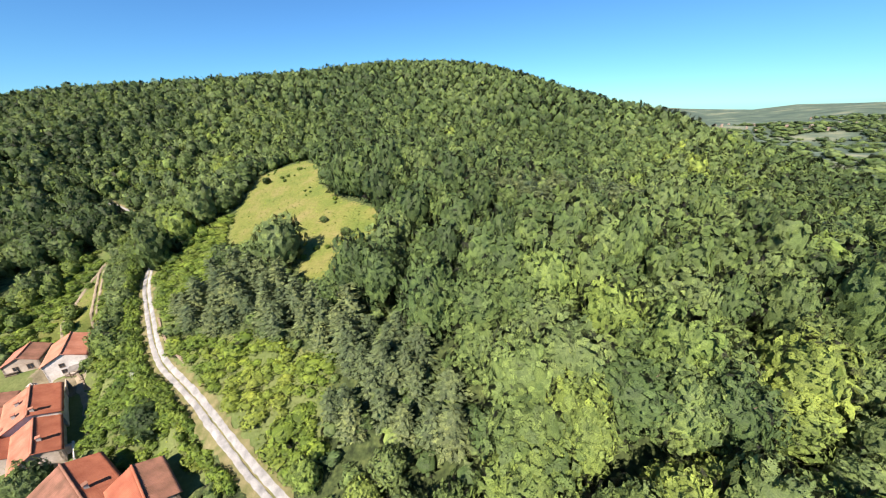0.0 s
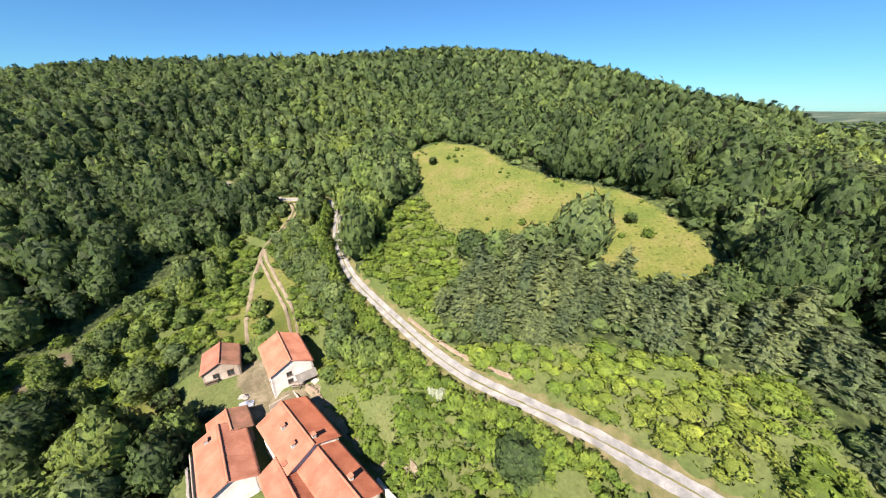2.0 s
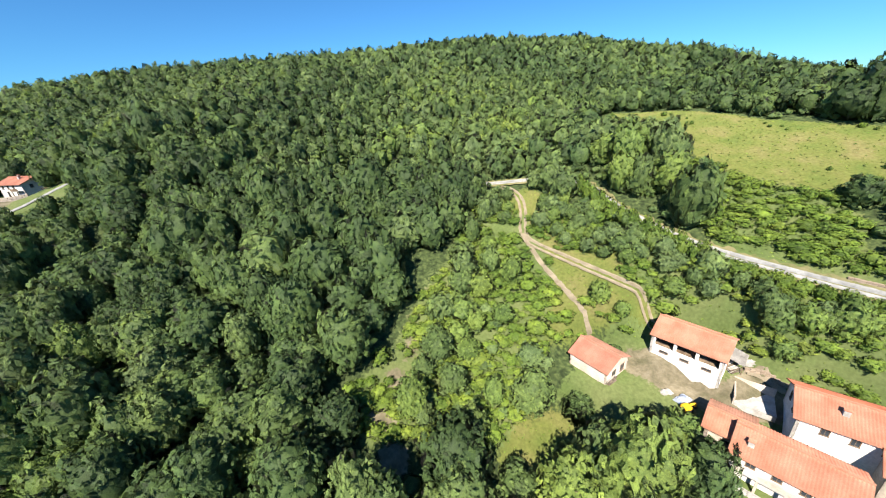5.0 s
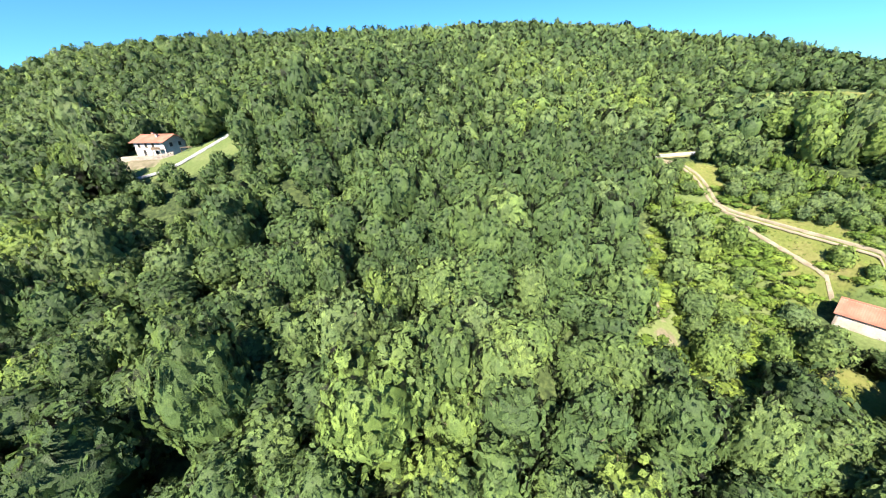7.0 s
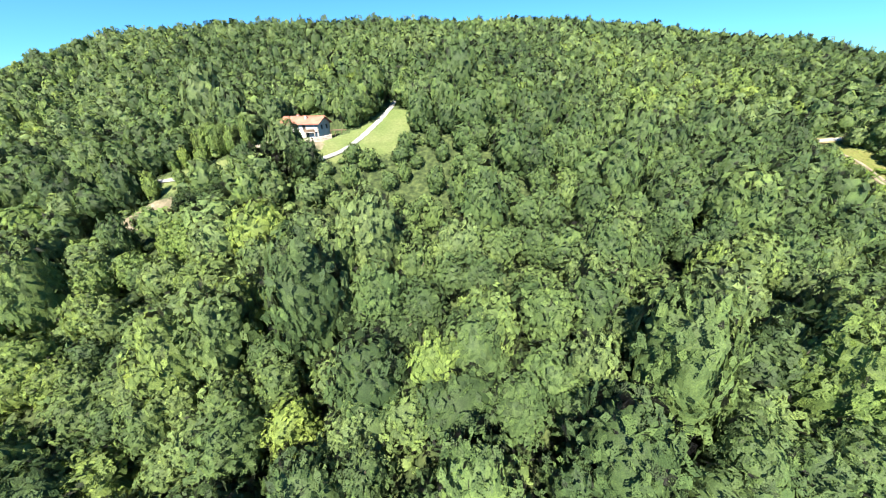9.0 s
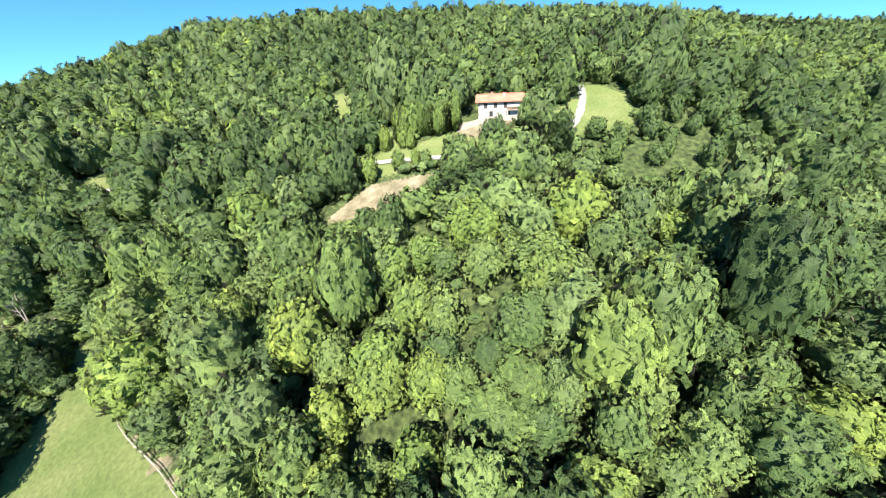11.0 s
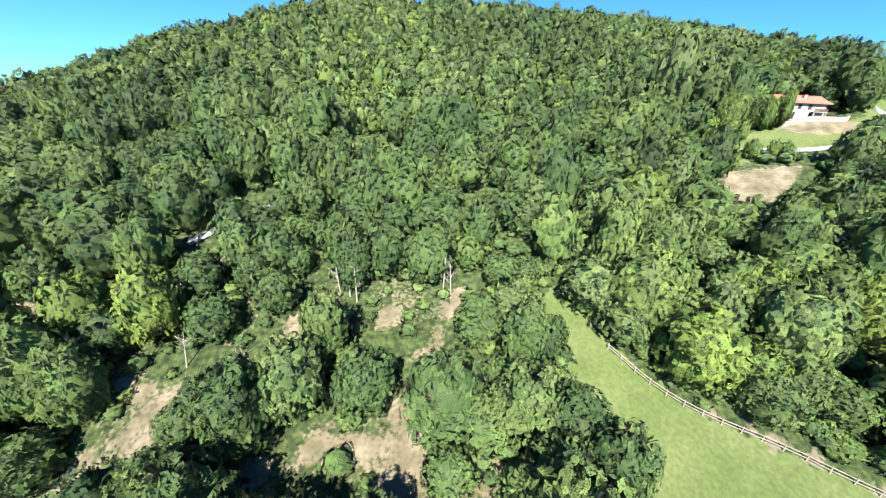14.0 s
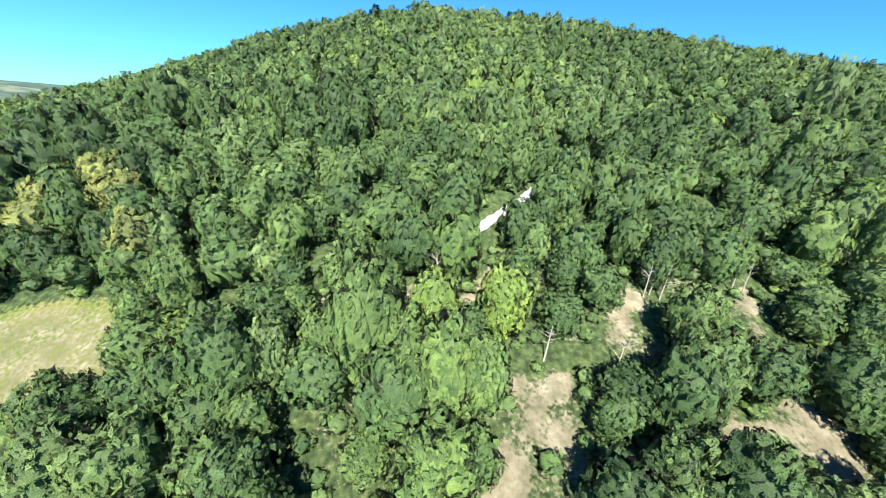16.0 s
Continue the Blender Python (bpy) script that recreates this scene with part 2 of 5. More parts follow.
HEIGHTS[608.0] = [97.3, 112.5, 126.9, 139.8, 150.5, 158.1, 164.1, 170.0, 176.1, 183.8, 190.9, 198.8, 203.4, 201.4, 193.4, 176.4, 156.2, 134.6, 112.7, 90.6, 67.8]
GY = np.array(sorted(HEIGHTS))
FX, FY = np.arange(301) * 3.8 - 836, np.arange(161) * 3.8


def box_blur(a, k):
    w = np.ones(2 * k + 1) / (2 * k + 1)
    a = np.pad(a, k, mode="reflect", reflect_type="odd")
    a = np.apply_along_axis(lambda r: np.convolve(r, w, "valid"), 0, a)
    return np.apply_along_axis(lambda r: np.convolve(r, w, "valid"), 1, a)


rows_y = np.array([np.interp(FX, GX, HEIGHTS[k]) for k in GY])
FIELD = np.array([np.interp(FY, GY, rows_y[:, i]) for i in range(len(FX))])
FIELD = box_blur(box_blur(FIELD, 4), 3)
# level ground under buildings: x, y, radius, height
PADS = [(-112.5, 58.5, 8.5, 71.4), (-130, 58, 6.5, 68.9), (-99.3, 42, 9, 69.4), (-89.2, 35.4, 8.5, 69.0), (-110.4, 36.5, 8.5, 66.8), (-315, 107, 10, 101.5), (-117, 49, 5, 68.2), (-62, 27, 9, 72.5), (-48, 28, 7, 76.5)]


def land(x, y):
    """Height of the ground at arrays x, y."""
    x, y = np.asarray(x, float), np.asarray(y, float)
    u = np.clip((x + 836) / 3.8, 0, len(FX) - 1.001)
    v = np.clip(y / 3.8, 0, len(FY) - 1.001)
    i, j = u.astype(int), v.astype(int)
    u, v = u - i, v - j
    z = (FIELD[i, j] * (1 - u) + FIELD[i + 1, j] * u) * (1 - v) + (FIELD[i, j + 1] * (1 - u) + FIELD[i + 1, j + 1] * u) * v
    for px, py, pr, pz in PADS:
        w = np.clip(1.6 - np.hypot(x - px, y - py) / pr, 0, 1)
        w = np.clip(w / 0.6, 0, 1)
        z = z + (pz - z) * w * w * (3 - 2 * w)
    z = z - np.clip(-y, 0, 90) * 0.25
    # beyond the hill: a wide low valley with far ridges
    r = np.hypot(x, y)
    far = 25 + 16 * np.sin(x / 310 + 1.0) * np.cos(y / 430) + 9 * np.sin(x / 140 + y / 190)
    far = far + np.clip((r - 1300) / 2400, 0, 1) ** 1.2 * (62 + 22 * np.sin(np.arctan2(x, y + 1) * 9.0) + 12 * np.sin(np.arctan2(x, y + 1) * 23.0))
    out = np.maximum.reduce([(x - 290) / 230, (-800 - x) / 400, (y - 600) / 300, (-45 - y) / 230, np.zeros_like(x)])
    w = np.clip(out, 0, 1)
    w = w * w * (3 - 2 * w)
    return z * (1 - w) + far * w


def inside(poly, x, y):
    """Signed distance to a polygon's edge, positive inside."""
    p = np.array(poly, float)
    q = np.roll(p, -1, 0)
    hit, best = np.zeros(x.shape, bool), np.full(x.shape, 1e9)
    for (ax, ay), (bx, by) in zip(p, q):
        cross = ((ay > y) != (by > y)) & (x < (bx - ax) * (y - ay) / ((by - ay) or 1e-9) + ax)
        hit ^= cross
        best = np.minimum(best, segment(ax, ay, bx, by, x, y))
    return np.where(hit, best, -best)


def segment(ax, ay, bx, by, x, y):
    dx, dy = bx - ax, by - ay
    s = np.clip(((x - ax) * dx + (y - ay) * dy) / (dx * dx + dy * dy), 0, 1)
    return np.hypot(x - ax - s * dx, y - ay - s * dy)


def near_line(line, x, y):
    return np.minimum.reduce([segment(*a, *b, x, y) for a, b in zip(line, line[1:])])


MEADOW = [(-106, 140), (-103.5, 152), (-97, 163), (-78, 145.9), (-65, 121), (-47, 105), (-33, 98), (-28, 86), (-23.5, 73), (-25, 62), (-33, 63), (-42, 68), (-50, 79), (-60, 82), (-72, 82), (-84, 93), (-92, 108), (-98, 128)]
LAWN = [(-399.5, 59.3), (-395.6, 55.5), (-394.6, 50.2), (-390.6, 43.3), (-384.2, 36.5), (-375.7, 31.2), (-364.9, 25.1), (-349.6, 18.2), (-349.1, 3.8), (-396.9, 3.8), (-401.7, 33.4), (-401.9, 40.3), (-400.5, 45.6), (-405.3, 50.9), (-402.4, 55.5)]
BARNFIELD = [(-152, 47), (-139, 50), (-131, 47), (-128, 43), (-134, 40), (-145, 38), (-151, 40)]
COURT = [(-127.5, 63), (-119.5, 60.2), (-110.5, 51.5), (-104, 55), (-100.5, 51), (-104, 45.5), (-113.5, 46.5), (-119, 50.5), (-125, 56)]
SCRUB_UP = [(-101.1, 76.8), (-97, 104), (-91, 104), (-84, 92.5), (-75, 83), (-74, 75), (-79.5, 67), (-75, 57), (-62, 55.5), (-44, 53), (-32, 49.5), (-24.5, 49), (-22, 40), (-20, 34), (-26.5, 27.4), (-42.0, 38.0), (-61.0, 47.1), (-77.2, 57.8), (-91.8, 68.4)]
SCRUB_LOW = [(-111.1, 83.6), (-91.7, 66.1), (-77.0, 54.7), (-60.9, 44.1), (-41.9, 35.7), (-45.8, 19.8), (-67.6, 22.8), (-78.0, 35.5), (-92.5, 46.4), (-101.0, 54.8), (-107.0, 64.4), (-122.0, 73.7)]
SCRUB_VALLEY = [(-178.5, 44.1), (-151.2, 42.6), (-140.2, 60.8), (-135.0, 79.8), (-140.3, 102.6), (-153.2, 104.9), (-165.5, 79.8)]
TRACKSIDE = [(-152, 56), (-140, 62), (-128, 66), (-120, 62), (-113, 70), (-104, 74), (-116, 86), (-128, 98), (-136, 114), (-148, 114), (-146, 92), (-143, 75)]
FARM = [(-140, 52), (-125, 66), (-108, 68), (-98, 56), (-86, 46), (-76, 36), (-70, 24), (-95, 22), (-112, 26), (-124, 38), (-136, 46)]
GARDEN = [(-361.5, 74.5), (-350.6, 82.8), (-333.9, 80.6), (-344.8, 72.2)]
YARD = [(-327, 101), (-307, 98), (-305, 92), (-322, 90), (-329, 95)]
HOUSEGRASS = [(-357, 94), (-340, 95), (-326, 97), (-300, 99), (-290, 114), (-284, 112), (-279, 102), (-285, 88), (-302, 85), (-326, 86), (-345, 84), (-358, 88)]
PARK = [(-515, 22), (-407, 22), (-404, 40), (-408, 60), (-430, 64), (-480, 66), (-515, 60)]
VALLEYSTRIP = [(-166.5, 83), (-170.5, 69), (-173.5, 59), (-182, 47), (-177, 42), (-171, 39), (-169, 43), (-171, 50), (-168.6, 61), (-165, 74)]
CLEAR = [(-450.7, 111.7), (-436.3, 114.8), (-432.9, 103.4), (-443.5, 99.6)]
TAN = [(-566.0, 62.3), (-547.9, 64.6), (-535.6, 62.3), (-529.9, 50.9), (-537.2, 44.1), (-557.8, 47.1)]
BARESPOTS = [(-170.2, 67.5, 1.2), (-170.0, 63, 1.2), (-169.6, 58, 0.8), (-174.5, 47, 1.8), (-171.5, 44.3, 1.7), (-446, 53, 1.8), (-449, 49.5, 1.6), (-457, 51, 1.3), (-481, 61.5, 1.6), (-496, 59, 1.5), (-403, 42, 1.2), (-470, 33, 2), (-461.3, 43.3, 2.2), (-442.7, 57.0, 2.8), (-431.2, 53.2, 2.2), (-419.9, 54.7, 2.2), (-424.1, 45.6, 2.0), (-426.9, 38.0, 2.2), (-427.4, 30.4, 2.8), (-439.0, 34.2, 2.2), (-463.3, 36.5, 2.2), (-483.9, 60.8, 2.2), (-447.2, 53.2, 1.7), (-465.0, 42.6, 1.7), (-471.6, 35.7, 1.6), (-474.5, 31.9, 1.5), (-446.5, 31.9, 2.2), (-169.5, 60.8, 1.7), (-171.7, 53.2, 2.2), (-173.9, 45.6, 2.8), (-169.8, 39.5, 2.8), (-166.2, 76.0, 1.7)]
ROAD = [(-3.6, 19.8), (-26.6, 29.6), (-38.9, 35.7), (-54.2, 43.7), (-68.6, 50.2), (-77.8, 56.2), (-89.4, 65.4), (-102.6, 76.0), (-109.7, 84.4), (-116.8, 95.8), (-120.1, 106.4), (-128.6, 115.5), (-142.3, 120.8), (-159.1, 123.9), (-187.0, 132.2)]
TRACK = [(-114.6, 65.8), (-118.8, 70.7), (-125.9, 77.0), (-133.1, 83.6), (-140.0, 89.9), (-141.4, 94.0), (-139.6, 104.9), (-141.3, 114.0), (-146.7, 119.3)]
PATH_LOW = [(-128.8, 64.2), (-131.0, 69.4), (-134.5, 76.2), (-138.5, 83.8), (-141.4, 94.0)]
DRIVE = [(-360.0, 94.2), (-350.2, 91.2), (-339.5, 87.4), (-328.8, 84.4), (-310.7, 85.1), (-299.4, 88.9), (-294.2, 98.0), (-290.6, 107.9), (-287.1, 123.9)]
FOREST_ROAD = [(-475, 71.6), (-473.0, 72.9), (-466.2, 78.1), (-456.2, 86.1), (-447.0, 96.0), (-439.7, 103.9), (-432, 110)]
FENCE = [(-393.6, 46.2), (-389, 39.6), (-383.6, 35.4), (-375.4, 31.2), (-369.5, 26.9), (-362, 22.4)]
GLADES = [[(-378, 152), (-370, 153), (-362, 128), (-361, 107), (-368, 107), (-371, 128)], [(-351, 109), (-345, 109), (-341, 92), (-349, 90)]]
FOOTWAYS = [[(-417.4, 58.5), (-421, 52), (-423.1, 46.8), (-426, 40.8), (-425.8, 35.5), (-425.5, 28)], [(-472.3, 45.9), (-465, 42.3), (-466.5, 38.1), (-471.7, 36.3), (-473, 31)], [(-483.3, 59.9), (-478, 57), (-472, 60), (-466.7, 67)], [(-425.5, 33), (-438, 33.5), (-448, 32), (-464, 34)]]
HOUSES = [(-62, 27, 9), (-48, 28, 7), (-112.5, 58.5, 9.5), (-130, 58, 7), (-99.3, 42, 9), (-89.2, 35.4, 8.5), (-110.4, 36.5, 8.5), (-95.8, 33.4, 7), (-114.8, 42.8, 6), (-315, 107, 11)]


def link(name, bm_or_mesh, material, parent=None, smooth=False):
    if isinstance(bm_or_mesh, bmesh.types.BMesh):
        me = bpy.data.meshes.new(name)
        bmesh.ops.recalc_face_normals(bm_or_mesh, faces=bm_or_mesh.faces)
        bm_or_mesh.to_mesh(me)
        bm_or_mesh.free()
    else:
        me = bm_or_mesh
    if material and not me.materials:
        me.materials.append(material)
    if smooth:
        me.shade_smooth()
    ob = new(name, me)
    if parent:
        ob.parent = parent
    return ob


def part(name, bm, material, parent, label=""):
    ob = link(name, bm, material, parent)
    return tagged(ob, label) if label else ob


def quads_mesh(name, co, faces_quads, tris=None, attrs=None):
    """A mesh from arrays: vertices, quads and triangles."""
    me = bpy.data.meshes.new(name)
    q = np.asarray(faces_quads, np.int32).reshape(-1, 4)
    t = np.zeros((0, 3), np.int32) if tris is None else np.asarray(tris, np.int32).reshape(-1, 3)
    me.vertices.add(len(co))
    me.vertices.foreach_set("co", np.asarray(co, np.float32).ravel())
    loops = np.concatenate([q.ravel(), t.ravel()])
    me.loops.add(len(loops))
    me.loops.foreach_set("vertex_index", loops)
    me.polygons.add(len(q) + len(t))
    starts = np.concatenate([np.arange(len(q)) * 4, len(q) * 4 + np.arange(len(t)) * 3]).astype(np.int32)
    me.polygons.foreach_set("loop_start", starts)
    for key, val in (attrs or {}).items():
        val = np.asarray(val, np.float32)
        if val.ndim == 2:
            me.attributes.new(key, "FLOAT_VECTOR", "POINT").data.foreach_set("vector", val.ravel())
        else:
            me.attributes.new(key, "FLOAT", "POINT").data.foreach_set("value", val)
    me.update(calc_edges=True)
    return me


def wave(x, y, f, seed):
    """A smooth random field, 0 to 1."""
    rnd = np.random.RandomState(seed)
    s = 0
    for k in range(7):
        a, ph, g = rnd.rand() * 6.283, rnd.rand() * 6.283, f * (0.6 + rnd.rand())
        s = s + np.sin((x * math.cos(a) + y * math.sin(a)) * g + ph)
    return np.clip(0.5 + s / 7, 0, 1)


def ground():
    xs = np.concatenate([[-4600, -3600, -2800, -2200, -1700, -1400, -1200], np.arange(-1100, -584, 8), np.arange(-584, 56, 2.0), np.arange(56, 400, 8), [400, 460, 540, 640, 760, 900, 1080, 1300, 1550, 1850, 2200, 2600, 3000, 3500, 4000, 4600]])
    ys = np.concatenate([[-4600, -3000, -1800, -1000, -500, -250, -120, -60, -20], np.arange(0, 160, 2.0), np.arange(160, 800, 8), [800, 880, 980, 1100, 1250, 1450, 1700, 2000, 2400, 2800, 3300, 3900, 4600]])
    x, y = np.meshgrid(xs, ys, indexing="ij")
    z = land(x, y)
    fine = (x > -584) & (x < 56) & (y > 0) & (y < 158)
    rough = np.sin(x * 0.9 + 1.3 * np.sin(y * 0.5)) * np.cos(y * 0.8 + x * 0.21) * 0.12
    z = z + np.where(fine, rough, 0)
    soft = lambda d, w: np.clip(0.5 + d / w, 0, 1)
    lawn = np.maximum.reduce([soft(inside(LAWN, x, y), 1.5)] + [soft(inside(p, x, y), 5.0) for p in (FARM, HOUSEGRASS, CLEAR, SCRUB_UP, SCRUB_LOW, SCRUB_VALLEY, VALLEYSTRIP, *GLADES)])
    mead = np.maximum.reduce([soft(inside(p, x, y), 6.0) for p in (MEADOW, BARNFIELD, SCRUB_UP, TAN, TRACKSIDE)])
    bare = np.maximum.reduce([soft(inside(p, x, y), 3.0) for p in (COURT, GARDEN, YARD)] + [soft(inside(TAN, x, y), 4.0) * 0.5, soft(inside(PARK, x, y), 4.0) * (0.05 + 0.5 * wave(x, y, 0.22, 91))] + [soft(0.5 + wave(x, y, 0.4, 17) - near_line(f, x, y), 2.0) for f in FOOTWAYS] + [soft(np.where(inside(LAWN, x, y) < -0.2, 1.6, 0) - near_line(FENCE, x, y), 2.0)] + [soft(r - np.hypot(x - a, y - b), 3.0) for a, b, r in BARESPOTS])
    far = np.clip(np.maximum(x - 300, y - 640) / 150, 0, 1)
    n, k = x.shape
    idx = np.arange(n * k).reshape(n, k)
    q = np.stack([idx[:-1, :-1], idx[1:, :-1], idx[1:, 1:], idx[:-1, 1:]], -1).reshape(-1, 4)
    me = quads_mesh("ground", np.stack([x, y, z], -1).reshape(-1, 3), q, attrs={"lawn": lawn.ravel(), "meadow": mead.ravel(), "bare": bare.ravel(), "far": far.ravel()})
    return tagged(link("ground", me, M_LAND, smooth=True), "wooded hillside ground with grass clearings and bare earth", "ground", kind="structure")


def resample(line, step):
    p = np.array(line, float)
    for _ in range(2):  # round the corners
        p = np.concatenate([[p[0]], np.stack([p[:-1] * 0.75 + p[1:] * 0.25, p[:-1] * 0.25 + p[1:] * 0.75], 1).reshape(-1, 2), [p[-1]]])
    s = np.concatenate([[0], np.cumsum(np.hypot(*np.diff(p, axis=0).T))])
    u = np.arange(0, s[-1], step)
    return np.stack([np.interp(u, s, p[:, 0]), np.interp(u, s, p[:, 1])], -1)


def strip(name, line, offs, lift, material, label, rag=0.15, seed=1):
    """A ribbon on the ground along a line, across the offsets given, with a ragged edge."""
    rnd = np.random.RandomState(seed)
    c = resample(line, 1.0)
    d = np.gradient(c, axis=0)
    d /= np.linalg.norm(d, axis=1)[:, None]
    nrm = np.stack([-d[:, 1], d[:, 0]], -1)
    cols = []
    for i, o in enumerate(offs):
        oo = o + (rnd.rand(len(c)) - 0.5) * 2 * rag * (i in (0, len(offs) - 1))
        p = c + nrm * np.reshape(oo, (-1, 1))
        z = np.maximum(land(p[:, 0], p[:, 1]), land(c[:, 0], c[:, 1]) * 0.6 + land(p[:, 0], p[:, 1]) * 0.4) + (lift if 0 < i < len(offs) - 1 else lift * 0.2)
        cols.append(np.concatenate([p, z[:, None]], 1))
    co = np.stack(cols, 1)
    n, k = co.shape[:2]
    idx = np.arange(n * k).reshape(n, k)
    q = np.stack([idx[:-1, :-1], idx[1:, :-1], idx[1:, 1:], idx[:-1, 1:]], -1).reshape(-1, 4)
    ob = link(name, quads_mesh(name, co.reshape(-1, 3), q), material, smooth=True)
    return tagged(ob, label, "road", kind="structure")


ground()
strip("road_verge", ROAD, [-2.0, -1.5, 0, 1.9, 2.5], 0.12, M_VERGE, "dry grassy verge along the gravel road", 0.6)
strip("road_wheel_track", ROAD, [-1.2, -1.0, -0.6, -0.2, -0.06], 0.22, M_GRAVEL, "white gravel wheel track of a country lane", 0.12, 2)
strip("road_wheel_track", ROAD, [0.06, 0.2, 0.6, 1.0, 1.2], 0.22, M_GRAVEL, "white gravel wheel track of a country lane", 0.12, 3)
for side in (-0.75, 0.75):
    strip("dirt_track", TRACK, [side - 0.42, side - 0.3, side, side + 0.3, side + 0.42], 0.25, M_DIRT, "worn earth wheel rut in grass", 0.15, 4)
strip("footpath", PATH_LOW, [-0.6, -0.4, 0, 0.4, 0.6], 0.2, M_DIRT, "pale trodden path beside the barn", 0.2, 5)
strip("bank_path", [(-105, 54), (-99, 51), (-92, 46.5), (-84, 42), (-75, 37)], [-1.1, -0.8, 0, 0.8, 1.1], 0.2, M_DIRT, "bare earth strip behind the farmhouses", 0.5, 8)
strip("driveway", DRIVE, [-0.95, -0.75, 0, 0.75, 0.95], 0.25, M_GRAVEL, "pale gravel driveway to the white house", 0.2, 6)
strip("forest_road", FOREST_ROAD, [-1.2, -0.9, 0, 0.9, 1.2], 0.25, M_GRAVEL, "pale gravel forest road between trees", 0.3, 7)


# ---- trees ----
def sphere_dirs(n, rnd):
    i = np.arange(n) + 0.5
    z = 1 - 2 * i / n
    a = i * 2.399963 + rnd.rand() * 6
    r = np.sqrt(1 - z * z)
    return np.stack([r * np.cos(a), r * np.sin(a), z], -1)


def ico(sub):
    bm = bmesh.new()
    bmesh.ops.create_icosphere(bm, subdivisions=sub, radius=1)
    co = np.array([v.co for v in bm.verts])
    tri = np.array([[v.index for v in f.verts] for f in bm.faces])
    bm.free()
    return co, tri


def radial(lobes, d):
    """Distance from the middle to the lobed surface, along directions d."""
    best = np.full(len(d), 0.45)
    for c, r in lobes:
        b = d @ c
        disc = b * b - (c @ c - r * r)
        best = np.maximum(best, np.where(disc > 0, b + np.sqrt(np.maximum(disc, 0)), 0))
    return best


def unit_rows(a):
    return a / np.maximum(np.linalg.norm(a, axis=1), 1e-6)[:, None]


def pine_shape(seed, cards, size, core):
    """A pine of unit radius: flat boughs in uneven tiers round a thin cone."""
    rnd = np.random.RandomState(seed)
    top, tiers = 2.9, 8
    tier = (rnd.randint(0, tiers, cards) * (1 - 0.25 * rnd.rand(cards)) + 0.5 * rnd.rand(cards) ** 2) / tiers
    arms = 6
    a = np.floor(rnd.rand(cards) * arms) / arms * 6.283 + tier * 17.0 + rnd.randn(cards) * 0.22
    wide = 0.75 + 0.25 * np.sin(a * 2 + tier * 31 + seed)
    reach = ((1 - tier) ** 0.7 * 1.05 + 0.05) * wide
    out = np.stack([np.cos(a), np.sin(a), a * 0], -1)
    side = np.stack([-np.sin(a), np.cos(a), a * 0], -1)
    f = 0.25 + 0.75 * rnd.rand(cards) ** 0.7
    p = out * (reach * f)[:, None]
    p[:, 2] = tier * top + 0.16 * f + rnd.randn(cards) * 0.05
    s = (size * (0.7 + 0.6 * rnd.rand(cards)))[:, None]
    along = out * 0.9 + np.stack([a * 0, a * 0, -0.05 + rnd.randn(cards) * 0.22], -1)
    lean = side + np.stack([a * 0, a * 0, rnd.randn(cards) * 0.3], -1)
    co = np.stack([p - along * s, p + lean * s * 0.55, p + along * s, p - lean * s * 0.55], 1).reshape(-1, 3)
    nrm = np.repeat(unit_rows(out * (0.35 + 0.5 * f)[:, None] + np.array([0, 0, 0.8]) + rnd.randn(cards, 3) * 0.35), 4, 0)
    c, tri = ico(core)
    up = (c[:, 2] + 1) / 2
    body = np.stack([c[:, 0] * 0.5 * (1 - up * 0.75), c[:, 1] * 0.5 * (1 - up * 0.75), up * top * 0.9], -1)
    bn = unit_rows(c + np.array([0, 0, 0.2]))
    return np.concatenate([co, body]), np.arange(cards * 4).reshape(-1, 4), tri + cards * 4, np.concatenate([nrm, bn])


